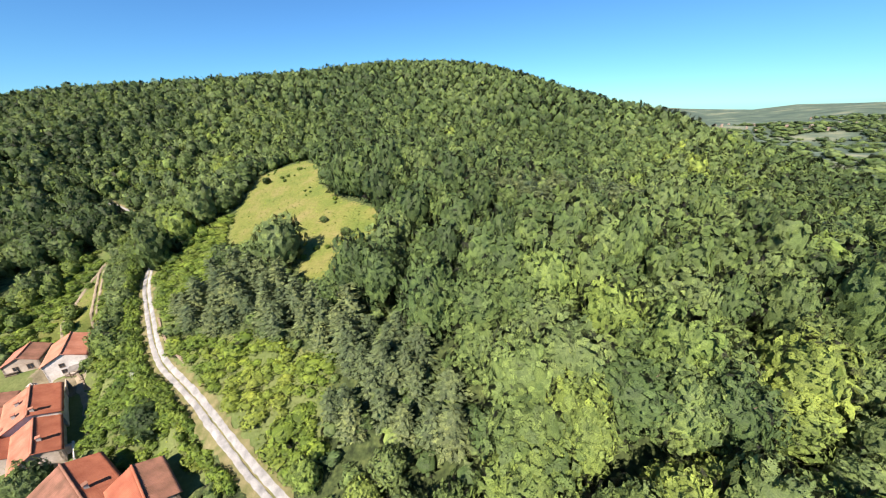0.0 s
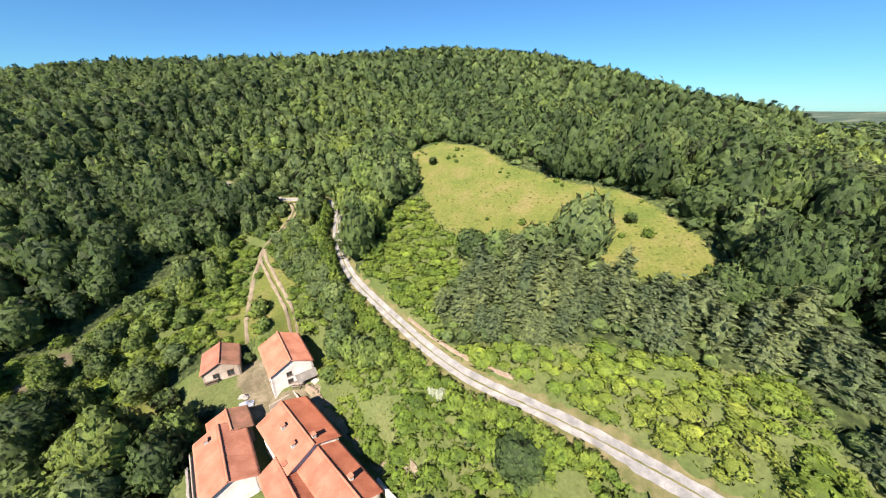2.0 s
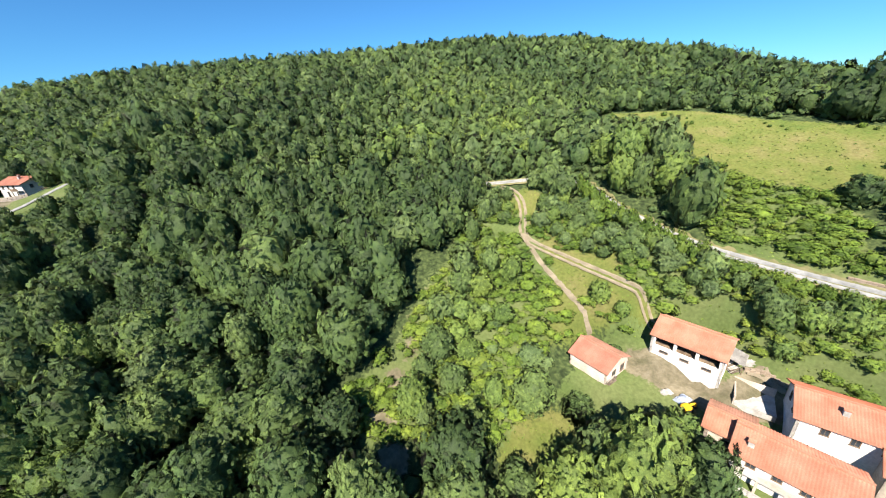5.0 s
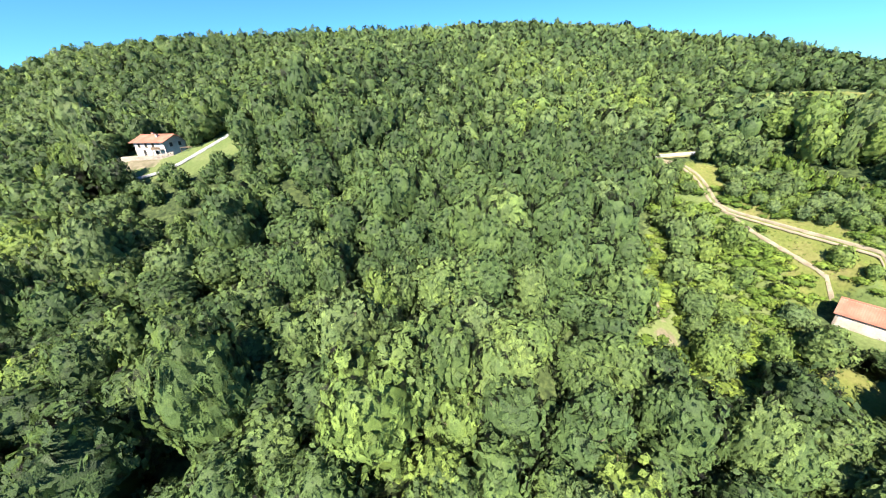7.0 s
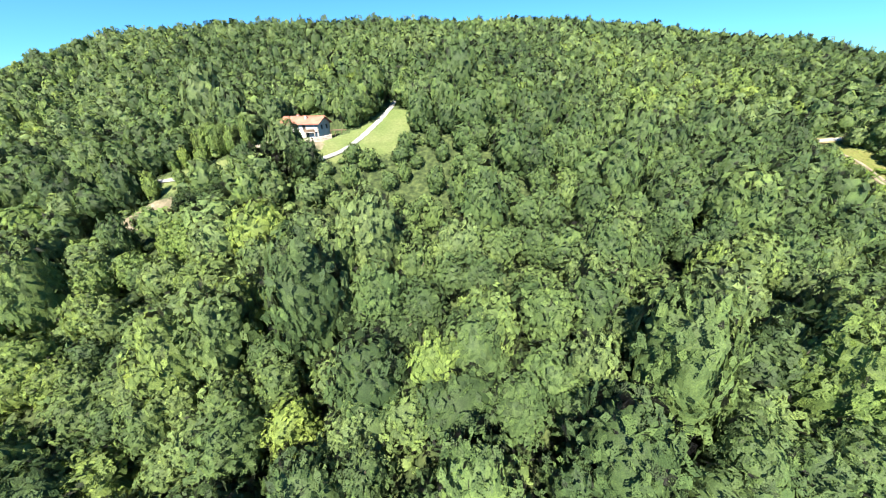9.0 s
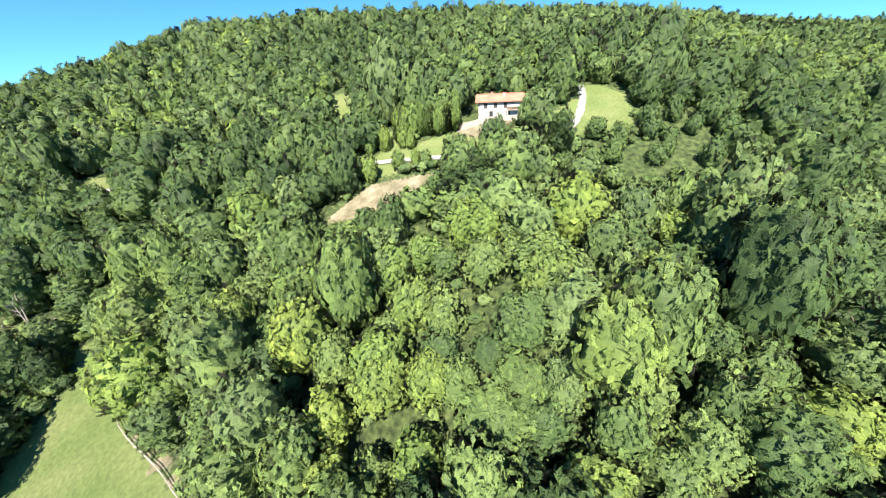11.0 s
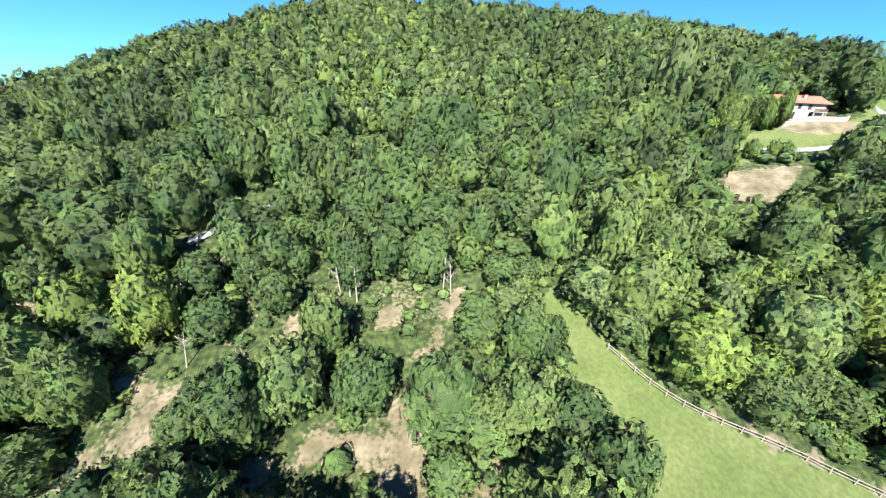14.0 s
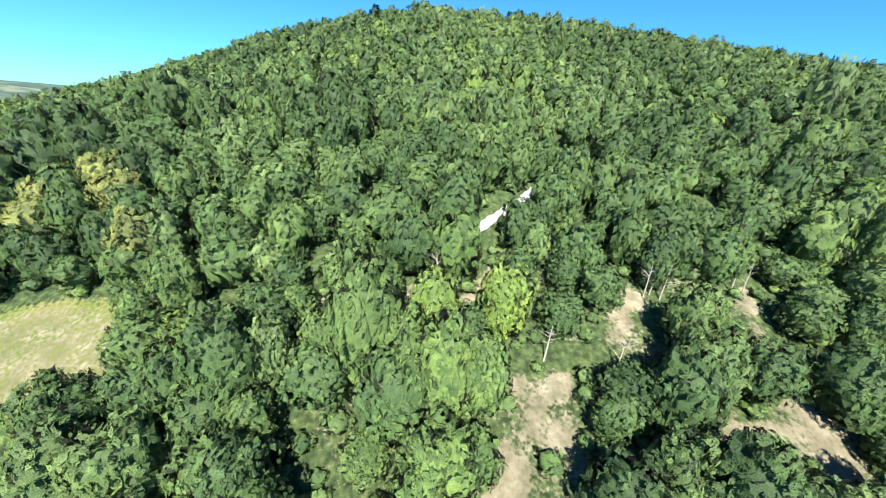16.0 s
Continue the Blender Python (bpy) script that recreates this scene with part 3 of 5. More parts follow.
def crown_shape(seed, cards, size, core, boughs=17, flat=0.88):
    """A crown of unit radius, standing at z = 0: leaf sprays on rounded boughs round a body.
    Returns vertices, quads, triangles and the direction that each vertex is lit from."""
    rnd = np.random.RandomState(seed)
    base = sphere_dirs(boughs, rnd)
    lobes = []
    for i in range(boughs):
        d = base[i] + rnd.randn(3) * 0.22
        d /= np.linalg.norm(d)
        r = (0.27 + 0.17 * rnd.rand()) * (17 / boughs) ** 0.4
        lobes.append((d * (0.98 - r) * (0.86 + 0.2 * rnd.rand()), r))
    cen, rad = np.array([c for c, r in lobes]), np.array([r for c, r in lobes])
    n = cards * 5
    pick = rnd.choice(boughs, n, p=rad ** 2 / (rad ** 2).sum())
    w = unit_rows(rnd.randn(n, 3))
    p = cen[pick] + w * rad[pick][:, None]
    hid = np.zeros(n, bool)
    for k in range(boughs):
        hid |= (np.linalg.norm(p - cen[k], axis=1) < rad[k] * 0.9) & (pick != k)
    ok = ~hid & ((w * unit_rows(cen[pick])).sum(1) > -0.25) & (p[:, 2] > -0.62)
    p, w, pick = p[ok][:cards], w[ok][:cards], pick[ok][:cards]
    n = len(p)
    p = p + w * (rnd.rand(n, 1) * 0.10 - 0.02)
    a = unit_rows(np.cross(w, rnd.randn(n, 3)))
    b = np.cross(w, a)
    a = a + w * (rnd.randn(n, 1) * 0.5)
    b = b + w * (rnd.randn(n, 1) * 0.4)
    s = size * (0.6 + 0.8 * rnd.rand(n, 1))
    co = np.stack([p - a * s, p + b * s * 0.66 + w * s * 0.15, p + a * s, p - b * s * 0.66 + w * s * 0.15], 1).reshape(-1, 3)
    nrm = np.repeat(unit_rows(w * 0.8 + unit_rows(p) * 0.3 + rnd.randn(n, 3) * 0.3), 4, 0)
    c, tri = ico(core)
    body = c * (radial(lobes, c) * 0.9)[:, None]
    v = np.concatenate([co, body])
    v[:, 2] = v[:, 2] * flat + 0.72
    return v, np.arange(n * 4).reshape(-1, 4), tri + n * 4, np.concatenate([nrm, c])


def scatter(step, box, seed, keep):
    rnd = np.random.RandomState(seed)
    x, y = np.meshgrid(np.arange(box[0], box[1], step, float), np.arange(box[2], box[3], step * 0.9, float), indexing="ij")
    x[:, 1::2] = x[:, 1::2] + step / 2
    x, y = x.ravel() + (rnd.rand(x.size) - 0.5) * step * 0.75, y.ravel() + (rnd.rand(x.size) - 0.5) * step * 0.75
    ok = keep(x, y)
    return x[ok], y[ok]


OPEN = (MEADOW, LAWN, BARNFIELD, COURT, SCRUB_UP, SCRUB_LOW, TRACKSIDE, GARDEN, YARD, HOUSEGRASS, CLEAR, TAN, VALLEYSTRIP, *GLADES)


def wooded(x, y, gap=2.0):
    ok = np.ones(x.shape, bool)
    for p in OPEN:
        ok &= inside(p, x, y) < (-0.4 if p is LAWN else -gap * 0.6)
    for line in (ROAD, TRACK, PATH_LOW, DRIVE, FOREST_ROAD):
        shift = 2.5 if line in (ROAD, FOREST_ROAD) else 0.0
        ok &= np.minimum(near_line(line, x, y), near_line(line, x, y + shift)) > gap + (0.7 if line is FOREST_ROAD else 1.2)
    for a, b, r in BARESPOTS:
        ok &= np.hypot(x - a, np.maximum(0, np.abs(y - b + 2.0) - 2.0)) > r * 0.9 + gap * 0.5
    for a, b, r in HOUSES:
        ok &= np.hypot(x - a, np.maximum(0, np.abs(y - b + 3.0) - 3.0)) > r + gap
    for p in (CLEAR, GARDEN, TAN):
        ok &= inside(p, x, y + 4.5) < -gap * 0.6
    for line in FOOTWAYS:
        ok &= np.minimum(near_line(line, x, y), near_line(line, x, y + 2.4)) > gap * 1.1
    ok &= inside(VALLEYSTRIP, x, y) < -2.4
    return ok & (near_line(FENCE, x, y) > gap * 1.2)


def plant(name, shapes, x, y, radius, tall, tint, material, label, sink=0.0, seed=3):
    """Many trees as one mesh; shapes take turns."""
    rnd = np.random.RandomState(seed)
    z = land(x, y) + sink
    pick = rnd.randint(0, len(shapes), len(x))
    turn = rnd.rand(len(x)) * 6.283
    cos, sin = np.cos(turn), np.sin(turn)
    co, qs, ts, ti, so, no, base = [], [], [], [], [], [], 0
    for k, (v, q, t, nv) in enumerate(shapes):
        m = np.nonzero(pick == k)[0]
        if not len(m):
            continue
        px = (v[None, :, 0] * cos[m, None] - v[None, :, 1] * sin[m, None]) * radius[m, None] + x[m, None]
        py = (v[None, :, 0] * sin[m, None] + v[None, :, 1] * cos[m, None]) * radius[m, None] + y[m, None]
        pz = v[None, :, 2] * tall[m, None] + z[m, None]
        co.append(np.stack([px, py, pz], -1).reshape(-1, 3))
        nx = nv[None, :, 0] * cos[m, None] - nv[None, :, 1] * sin[m, None]
        ny = nv[None, :, 0] * sin[m, None] + nv[None, :, 1] * cos[m, None]
        nz = nv[None, :, 2] * (radius[m] / tall[m])[:, None]
        no.append(np.stack([nx, ny, nz], -1).reshape(-1, 3))
        off = base + np.arange(len(m))[:, None, None] * len(v)
        qs.append((q[None] + off).reshape(-1, 4))
        ts.append((t[None] + off).reshape(-1, 3))
        ti.append(np.repeat(tint[m], len(v)))
        so.append(np.tile(np.arange(len(v)) >= q.size, len(m)))
        base += len(m) * len(v)
    me = quads_mesh(name, np.concatenate(co), np.concatenate(qs), np.concatenate(ts), {"tint": np.concatenate(ti), "solid": np.concatenate(so), "leaf_normal": np.concatenate(no)})
    return tagged(link(name, me, material, smooth=True), label, "trees", kind="stuff")


def pine_belt(x, y):
    """Where the pines stand: below the meadow and on its flank."""
    belt = [(-78, 66), (-71, 73), (-58, 73), (-48, 71), (-41, 61.5), (-33, 58), (-24, 56), (-20, 49), (-32, 50), (-44, 53.5), (-62, 56), (-74, 57.5)]
    return (inside(belt, x, y) > 0) | ((wave(x, y, 0.04, 51) > 0.6) & (x > -24) & (y > 35))


NEAR = [crown_shape(10 + i, 760, 0.094, 2, 26 + 3 * i) for i in range(6)]
MIDNEAR = [crown_shape(20 + i, 330, 0.135, 2, 18 + 2 * i) for i in range(5)]
MID = [crown_shape(30 + i, 60, 0.27, 1, 9) for i in range(5)]
FAR = [crown_shape(50 + i, 20, 0.42, 1, 7) for i in range(4)]
PINE = [pine_shape(70 + i, 380, 0.17, 2) for i in range(4)]
BUSH = [crown_shape(90 + i, 120, 0.17, 1, 12) for i in range(4)]
UNDER = [crown_shape(95 + i, 34, 0.30, 1, 8) for i in range(3)]


def forest():
    rnd = np.random.RandomState(8)
    x, y = scatter(6.7, (-585, 68, 10, 115), 1, lambda a, b: wooded(a, b))
    keep = rnd.rand(len(x)) < np.where(inside(SCRUB_VALLEY, x, y) > 0, 0.97, np.where((x < -405) & (y < 66), 0.84, 0.985))
    x, y = x[keep], y[keep]
    pine = pine_belt(x, y)
    size = 3.1 + 2.5 * rnd.rand(len(x)) ** 1.4 + 1.2 * wave(x, y, 0.06, 5)
    size = np.where((x < -420) & (y < 66), size * 0.95, size)
    size = np.where((x > -420) & (x < -401) & (y > 22) & (y < 62), size * 0.86, size)
    size = np.where(inside(SCRUB_VALLEY, x, y) > 0, size * np.where(x > -152, 0.58, 0.66), size)
    tint = np.clip(0.08 + 0.5 * wave(x, y, 0.06, 9) + rnd.randn(len(x)) * 0.17, 0, 0.9)
    # valley side: darker species, with some of their shade put into the tint
    tint = np.where((x > -300) & (x < -184) & (y < 112), tint * 0.66, tint)
    tint = np.where(x < -402, tint * 0.7, tint)
    tint = np.where((x > -400) & (x < -325) & (y > 25) & (y < 78), np.clip(tint + 0.25, 0, 0.94), tint)
    tint = np.where(inside(SCRUB_VALLEY, x, y) > -4, np.clip(tint + 0.35, 0, 0.92), tint)
    size = np.where((x > -310) & (x < -270) & (y > 58) & (y < 92), size * 0.6, size)
    tint[(np.hypot(x + 552.0, y - 74.0) < 17) & (rnd.rand(len(x)) < 0.55)] = 0.975
    size = np.where((x > -292) & (x < -262) & (y > 68) & (y < 92), size * 0.7, size)
    size = np.where((x > -112) & (x < -76) & (y < 34), size * 0.7, size)
    size = np.where((x > -168) & (x < -136) & (y > 20) & (y < 41), size * 1.12, size)
    front = (x > -62) & (x < 2) & (y < 37)
    size, tint = np.where(front, size * 0.6, size), np.where(front, np.clip(tint + 0.3, 0, 0.9), tint)
    tall = size * (1.0 + 0.95 * rnd.rand(len(x)) ** 1.2) * np.where(rnd.rand(len(x)) < 0.12, 1.25, 1.0)
    order = rnd.permutation(len(x))
    single = [i for i in order if y[i] < 55 and y[i] > 16 and not pine[i]][:300]
    rest = ~pine
    rest[single] = False
    a, b = rest & (y < 62), rest & (y >= 62)
    plant("woodland", NEAR, x[a], y[a], size[a], tall[a], tint[a], M_BROAD, "dense green broadleaf woodland on the lower slope")
    plant("slope_woodland", MIDNEAR, x[b], y[b], size[b], tall[b], tint[b], M_BROAD, "dense green broadleaf woodland on the middle slope")
    px, py = scatter(4.2, (-90, 68, 34, 118), 6, lambda c, d: wooded(c, d, 1.2) & pine_belt(c, d))
    r = 2.6 + 1.6 * rnd.rand(len(px))
    plant("pinewood", PINE, px, py, r, r * (0.62 + 0.35 * rnd.rand(len(px))), rnd.rand(len(px)), M_PINE, "grey-green pines in a belt beside the meadow")
    x2, y2 = scatter(5.6, (-690, 200, 115, 250), 2, lambda c, d: wooded(c, d))
    s2 = 2.3 + 2.1 * rnd.rand(len(x2)) ** 1.5 + 0.9 * wave(x2, y2, 0.05, 6)
    t2 = np.clip(0.10 + 0.5 * wave(x2, y2, 0.04, 9) + rnd.randn(len(x2)) * 0.18, 0, 0.93)
    plant("upper_woodland", MID, x2, y2, s2, s2 * (1.1 + 0.6 * rnd.rand(len(x2))), t2, M_FARLEAF, "green broadleaf woodland on the upper slope", -0.4)
    xs, ys = scatter(5.6, (68, 260, 10, 115), 4, lambda c, d: wooded(c, d))
    s4 = 2.3 + 2.1 * rnd.rand(len(xs))
    plant("east_woodland", MID, xs, ys, s4, s4 * (1.1 + 0.6 * rnd.rand(len(xs))), np.clip(rnd.rand(len(xs)) * 0.8, 0, 0.9), M_FARLEAF, "green woodland on the falling flank of the hill", -0.4)
    x3, y3 = scatter(7.4, (-836, 320, 250, 608), 3, lambda c, d: np.ones(c.shape, bool))
    s3 = 3.2 + 2.4 * rnd.rand(len(x3)) ** 1.4
    t3 = np.clip(0.05 + 0.45 * wave(x3, y3, 0.03, 9) + rnd.randn(len(x3)) * 0.16, 0, 0.9)
    plant("far_woodland", FAR, x3, y3, s3, s3 * (1.0 + 0.5 * rnd.rand(len(x3))), t3, M_FARLEAF, "distant green woodland up to the ridge", -0.6)
    xv, yv = scatter(34.0, (330.0, 1900, 120, 1900), 61, lambda c, d: wave(c, d, 0.012, 62) > 0.5)
    rv = 9 + 9 * rnd.rand(len(xv))
    plant("valley_woods", FAR, xv, yv, rv, rv * (0.4 + 0.25 * rnd.rand(len(xv))), rnd.rand(len(xv)) * 0.6, M_FARLEAF, "far groves and hedges in the valley", -1.5)
    return [(x[i], y[i], size[i], tall[i] / size[i], tint[i]) for i in single]


def scrub():
    rnd = np.random.RandomState(18)
    def keep(a, b):
        ok = (inside(SCRUB_UP, a, b) > 0) | (inside(SCRUB_LOW, a, b) > 0) | (inside(SCRUB_VALLEY, a, b) > 0) | ((inside(VALLEYSTRIP, a, b) > 0) & (wave(a, b, 0.35, 43) > 0.26)) | ((inside(TRACKSIDE, a, b) > 0) & (wave(a, b, 0.18, 41) > 0.42))
        ok &= near_line(PATH_LOW, a, b) > 1.5
        ok &= (near_line(ROAD, a, b) > 2.8) & (near_line(TRACK, a, b) > 1.8)
        for c, d, r in HOUSES:
            ok &= np.hypot(a - c, b - d) > r * 0.9
        return ok & (wave(a, b, 0.3, 77) > 0.09)
    x, y = scatter(2.25, (-190, 0, 14, 108), 11, keep)
    r = 1.2 + 0.9 * rnd.rand(len(x)) ** 1.5 + 1.3 * rnd.rand(len(x)) ** 6
    plant("scrub", BUSH, x, y, r, r * (0.42 + 0.5 * rnd.rand(len(x)) ** 1.5), np.clip(0.25 + 0.6 * wave(x, y, 0.12, 4) + rnd.randn(len(x)) * 0.10, 0, 0.91), M_SCRUB, "bright green brambles and bushes on the slope by the lane", -0.3)
    def beside(a, b):
        near = near_line(ROAD, a, b)
        land_ok = (inside(TRACKSIDE, a, b) > -2) | ((inside(SCRUB_LOW, a, b) > -1) & (b > 54) & (a < -80))
        return land_ok & (near > np.where(a < -104, 3.2, 5.5)) & (near_line(TRACK, a, b) > 4.0) & (near_line(PATH_LOW, a, b) > 3.6) & (near < 24) & (np.min([np.hypot(a - h[0], b - h[1]) - h[2] for h in HOUSES], axis=0) > 1.5)
    xt, yt = scatter(3.7, (-150, -80, 54, 122), 15, beside)
    rt = 1.7 + 1.5 * rnd.rand(len(xt))
    plant("roadside_trees", MIDNEAR, xt, yt, rt, rt * (1.0 + 0.5 * rnd.rand(len(xt))), 0.35 + 0.5 * rnd.rand(len(xt)), M_BROAD, "young green trees and tall bushes between lane and track", -0.3)
    xg, yg = scatter(4.6, (-358, -319, 84, 100), 16, lambda a, b: (inside(HOUSEGRASS, a, b) > -3) & (near_line(DRIVE, a, b) > 2.6) & (inside(YARD, a, b) < -2) & (wave(a, b, 0.25, 63) > 0.42))
    rg = 1.3 + 0.9 * rnd.rand(len(xg))
    plant("garden_trees", MIDNEAR, xg, yg, rg, rg * (1.7 + 1.0 * rnd.rand(len(xg))), 0.6 + 0.3 * rnd.rand(len(xg)), M_BROAD, "tall pale green garden trees below the white house", -0.3)
    xu, yu = scatter(4.6, (-580, 66, 12, 150), 13, lambda a, b: wooded(a, b, 0.8) & ((b < 74) | (a > -105) | (np.abs(inside(HOUSEGRASS, a, b) + 4) < 3.6) | (np.abs(inside(MEADOW, a, b) + 3) < 2.8) | (near_line(FOREST_ROAD, a, b) < 9) | (near_line(ROAD, a, b) < 9)))
    ru = 1.1 + 1.4 * rnd.rand(len(xu))
    plant("undergrowth", UNDER, xu, yu, ru, ru * 0.75, 0.1 + rnd.rand(len(xu)) * 0.6, M_BROAD, "shaded green undergrowth between the trees", -0.1)
    def below_lane(a, b):
        d = near_line(ROAD, a, b)
        return (near_line(ROAD, a + 0.6, b + 0.8) < d) & (d > 2.3) & (d < 4.6) & (wave(a, b, 0.3, 83) > 0.17)
    xl, yl = scatter(1.5, (-132, -34, 28, 118), 19, below_lane)
    rl = 1.0 + 0.7 * rnd.rand(len(xl))
    up = 0.57 * near_line(ROAD, xl, yl) + np.where(xl < -104, 2.6, 0.8) * (0.6 + 0.8 * rnd.rand(len(xl)))  # above the falling bank
    plant("lane_bushes", BUSH, xl, yl, rl, up / 1.5, 0.2 + 0.5 * rnd.rand(len(xl)), M_SCRUB, "leafy green bushes along the lower side of the lane", -0.1)
    xe, ye = scatter(2.1, (-425, -340, 4, 66), 17, lambda a, b: (inside(LAWN, a, b) < -0.5) & (inside(LAWN, a, b) > -5) & (near_line(FENCE, a, b) > 2.4))
    re = 1.0 + 1.0 * rnd.rand(len(xe))
    plant("lawn_edge_bushes", BUSH, xe, ye, re, re * (0.9 + 0.5 * rnd.rand(len(xe))), 0.3 + 0.5 * rnd.rand(len(xe)), M_BROAD, "leafy bushes along the edge of the mown lawn", -0.1)
    xm, ym = scatter(4.0, (-112, -22, 64, 160), 12, lambda a, b: (inside(MEADOW, a, b) > 1) & (wave(a, b, 0.45, 31) > 0.74))
    rm = 0.5 + 0.9 * rnd.rand(len(xm)) ** 2
    plant("meadow_bushes", BUSH, xm, ym, rm, rm, rnd.rand(len(xm)) * 0.6, M_SCRUB, "low bushes dotted over the dry meadow", -0.1)


SINGLES = forest()
scrub()


def tree_thing(k, single_mats):
    """One broadleaf tree: trunk with limbs, and a crown."""
    rnd = random.Random(200 + k)
    root = new("broadleaf_tree")
    bm = bmesh.new()
    def limb(a, b, ra, rb):
        d = Vector(b) - Vector(a)
        m = Matrix.Translation((Vector(a) + Vector(b)) / 2) @ d.to_track_quat("Z", "Y").to_matrix().to_4x4()
        bmesh.ops.create_cone(bm, segments=7, radius1=ra, radius2=rb, depth=d.length, matrix=m)
    limb((0, 0, -0.15), (0.03, 0.02, 0.75), 0.055, 0.035)
    for i in range(5):
        a = i * 1.257 + rnd.random()
        limb((0.02, 0.01, 0.35 + 0.08 * i), (0.5 * math.cos(a), 0.5 * math.sin(a), 0.85 + 0.1 * i), 0.022, 0.008)
    part("trunk", bm, M_BARK, root)
    v, q, t, nv = crown_shape(120 + k, 860, 0.088, 2, 26 + k * 5 % 17)
    link("crown", quads_mesh("crown", v, q, t, {"solid": np.arange(len(v)) >= q.size, "leaf_normal": nv}), single_mats, root, smooth=True)
    return tagged(root, "leafy green broadleaf tree on the wooded slope", "tree", "broadleaf trees of the hillside")


def single_trees():
    kinds = [tree_thing(k, M_BROAD1) for k in range(6)]
    pale = [tree_thing(k, M_BRIGHT1) for k in range(6, 10)]
    for ob in pale:
        tagged(ob, "pale yellow-green broadleaf tree on the wooded slope")
    rnd = random.Random(5)
    used = set()
    for i, (x, y, s, up, tone) in enumerate(SINGLES):
        src = pale[i % 4] if tone > 0.5 else kinds[i % 6]
        m = pose(x, y, float(land(x, y)) + 0.2, 0, 0, rnd.random() * 360)
        ob = copy_thing(src, m) if src in used else src
        used.add(src)
        ob.matrix_basis = m @ Matrix.Diagonal((s, s, s * up, 1))


single_trees()


# ---- houses ----
def boxm(bm, x0, x1, y0, y1, z0, z1):
    r = bmesh.ops.create_cube(bm, size=1)
    for v in r["verts"]:
        v.co = Vector(((x0 + x1) / 2 + v.co.x * (x1 - x0), (y0 + y1) / 2 + v.co.y * (y1 - y0), (z0 + z1) / 2 + v.co.z * (z1 - z0)))
    return bm


def roof_slope(L, run, rise, rib=0.36, thick=0.16):
    """A slope of round tiles: ribs run down from the ridge (y = 0, z = rise) to the eave (y = run, z = 0), in courses."""
    n = int(L / rib)
    across, rows = n * 4 + 1, 9
    rnd = np.random.RandomState(int(L * 10))
    x = np.linspace(-L / 2, L / 2, across)
    s = np.linspace(0, 1, rows)
    X, S = np.meshgrid(x, s, indexing="ij")
    lift = 0.045 * np.cos((X / rib) * 2 * np.pi) + 0.03 * ((np.arange(rows) % 2) * 1.0)[None, :] + rnd.randn(across, rows) * 0.012
    sag = -0.10 * np.sin(np.pi * S) * np.sin(np.pi * (X / L + 0.5))
    Z = rise * (1 - S) + lift + sag + 0.12
    Y = S * run
    top = np.stack([X, Y, Z], -1)
    low = top.copy()
    low[..., 2] -= thick
    co = np.concatenate([top.reshape(-1, 3), low.reshape(-1, 3)])
    i = np.arange(across * rows).reshape(across, rows)
    q = np.stack([i[:-1, :-1], i[1:, :-1], i[1:, 1:], i[:-1, 1:]], -1).reshape(-1, 4)
    o = across * rows
    rim = []
    edge = list(i[:, 0]) + list(i[-1, 1:]) + list(i[::-1, -1][1:]) + list(i[0, ::-1][1:])
    for a, b in zip(edge, edge[1:]):
        rim.append((a, a + o, b + o, b))
    return quads_mesh("roof_slope", co, np.concatenate([q, q[:, ::-1] + o, np.array(rim)]))


def window(root, x, y, z, w, h, face, frame_mat):
    """A window on a wall; face is the outward direction in degrees round z (0: +y)."""
    base = pose(x, y, z, 0, 0, face)
    bm = bmesh.new()
    for a in ((-w / 2 - 0.1, -w / 2, -0.06, 0.06, -h / 2, h / 2), (w / 2, w / 2 + 0.1, -0.06, 0.06, -h / 2, h / 2), (-w / 2 - 0.1, w / 2 + 0.1, -0.06, 0.08, h / 2, h / 2 + 0.1), (-w / 2 - 0.15, w / 2 + 0.15, -0.06, 0.14, -h / 2 - 0.1, -h / 2), (-0.03, 0.03, -0.05, 0.04, -h / 2, h / 2)):
        boxm(bm, *a)
    fr = part("window", bm, frame_mat, root)
    fr.matrix_basis = base
    pane = part("pane", boxm(bmesh.new(), -w / 2, w / 2, -0.04, 0.015, -h / 2, h / 2), M_GLASS, fr, "dark window pane")


def chimney(root, x, y, z, cap):
    bm = bmesh.new()
    boxm(bm, x - 0.35, x + 0.35, y - 0.3, y + 0.3, z - 0.8, z + 0.9)
    ch = part("chimney", bm, M_CONC, root, "pale plastered chimney stack")
    part("chimney_cap", boxm(bmesh.new(), x - 0.45, x + 0.45, y - 0.4, y + 0.4, z + 0.9, z + 1.02), cap, ch)


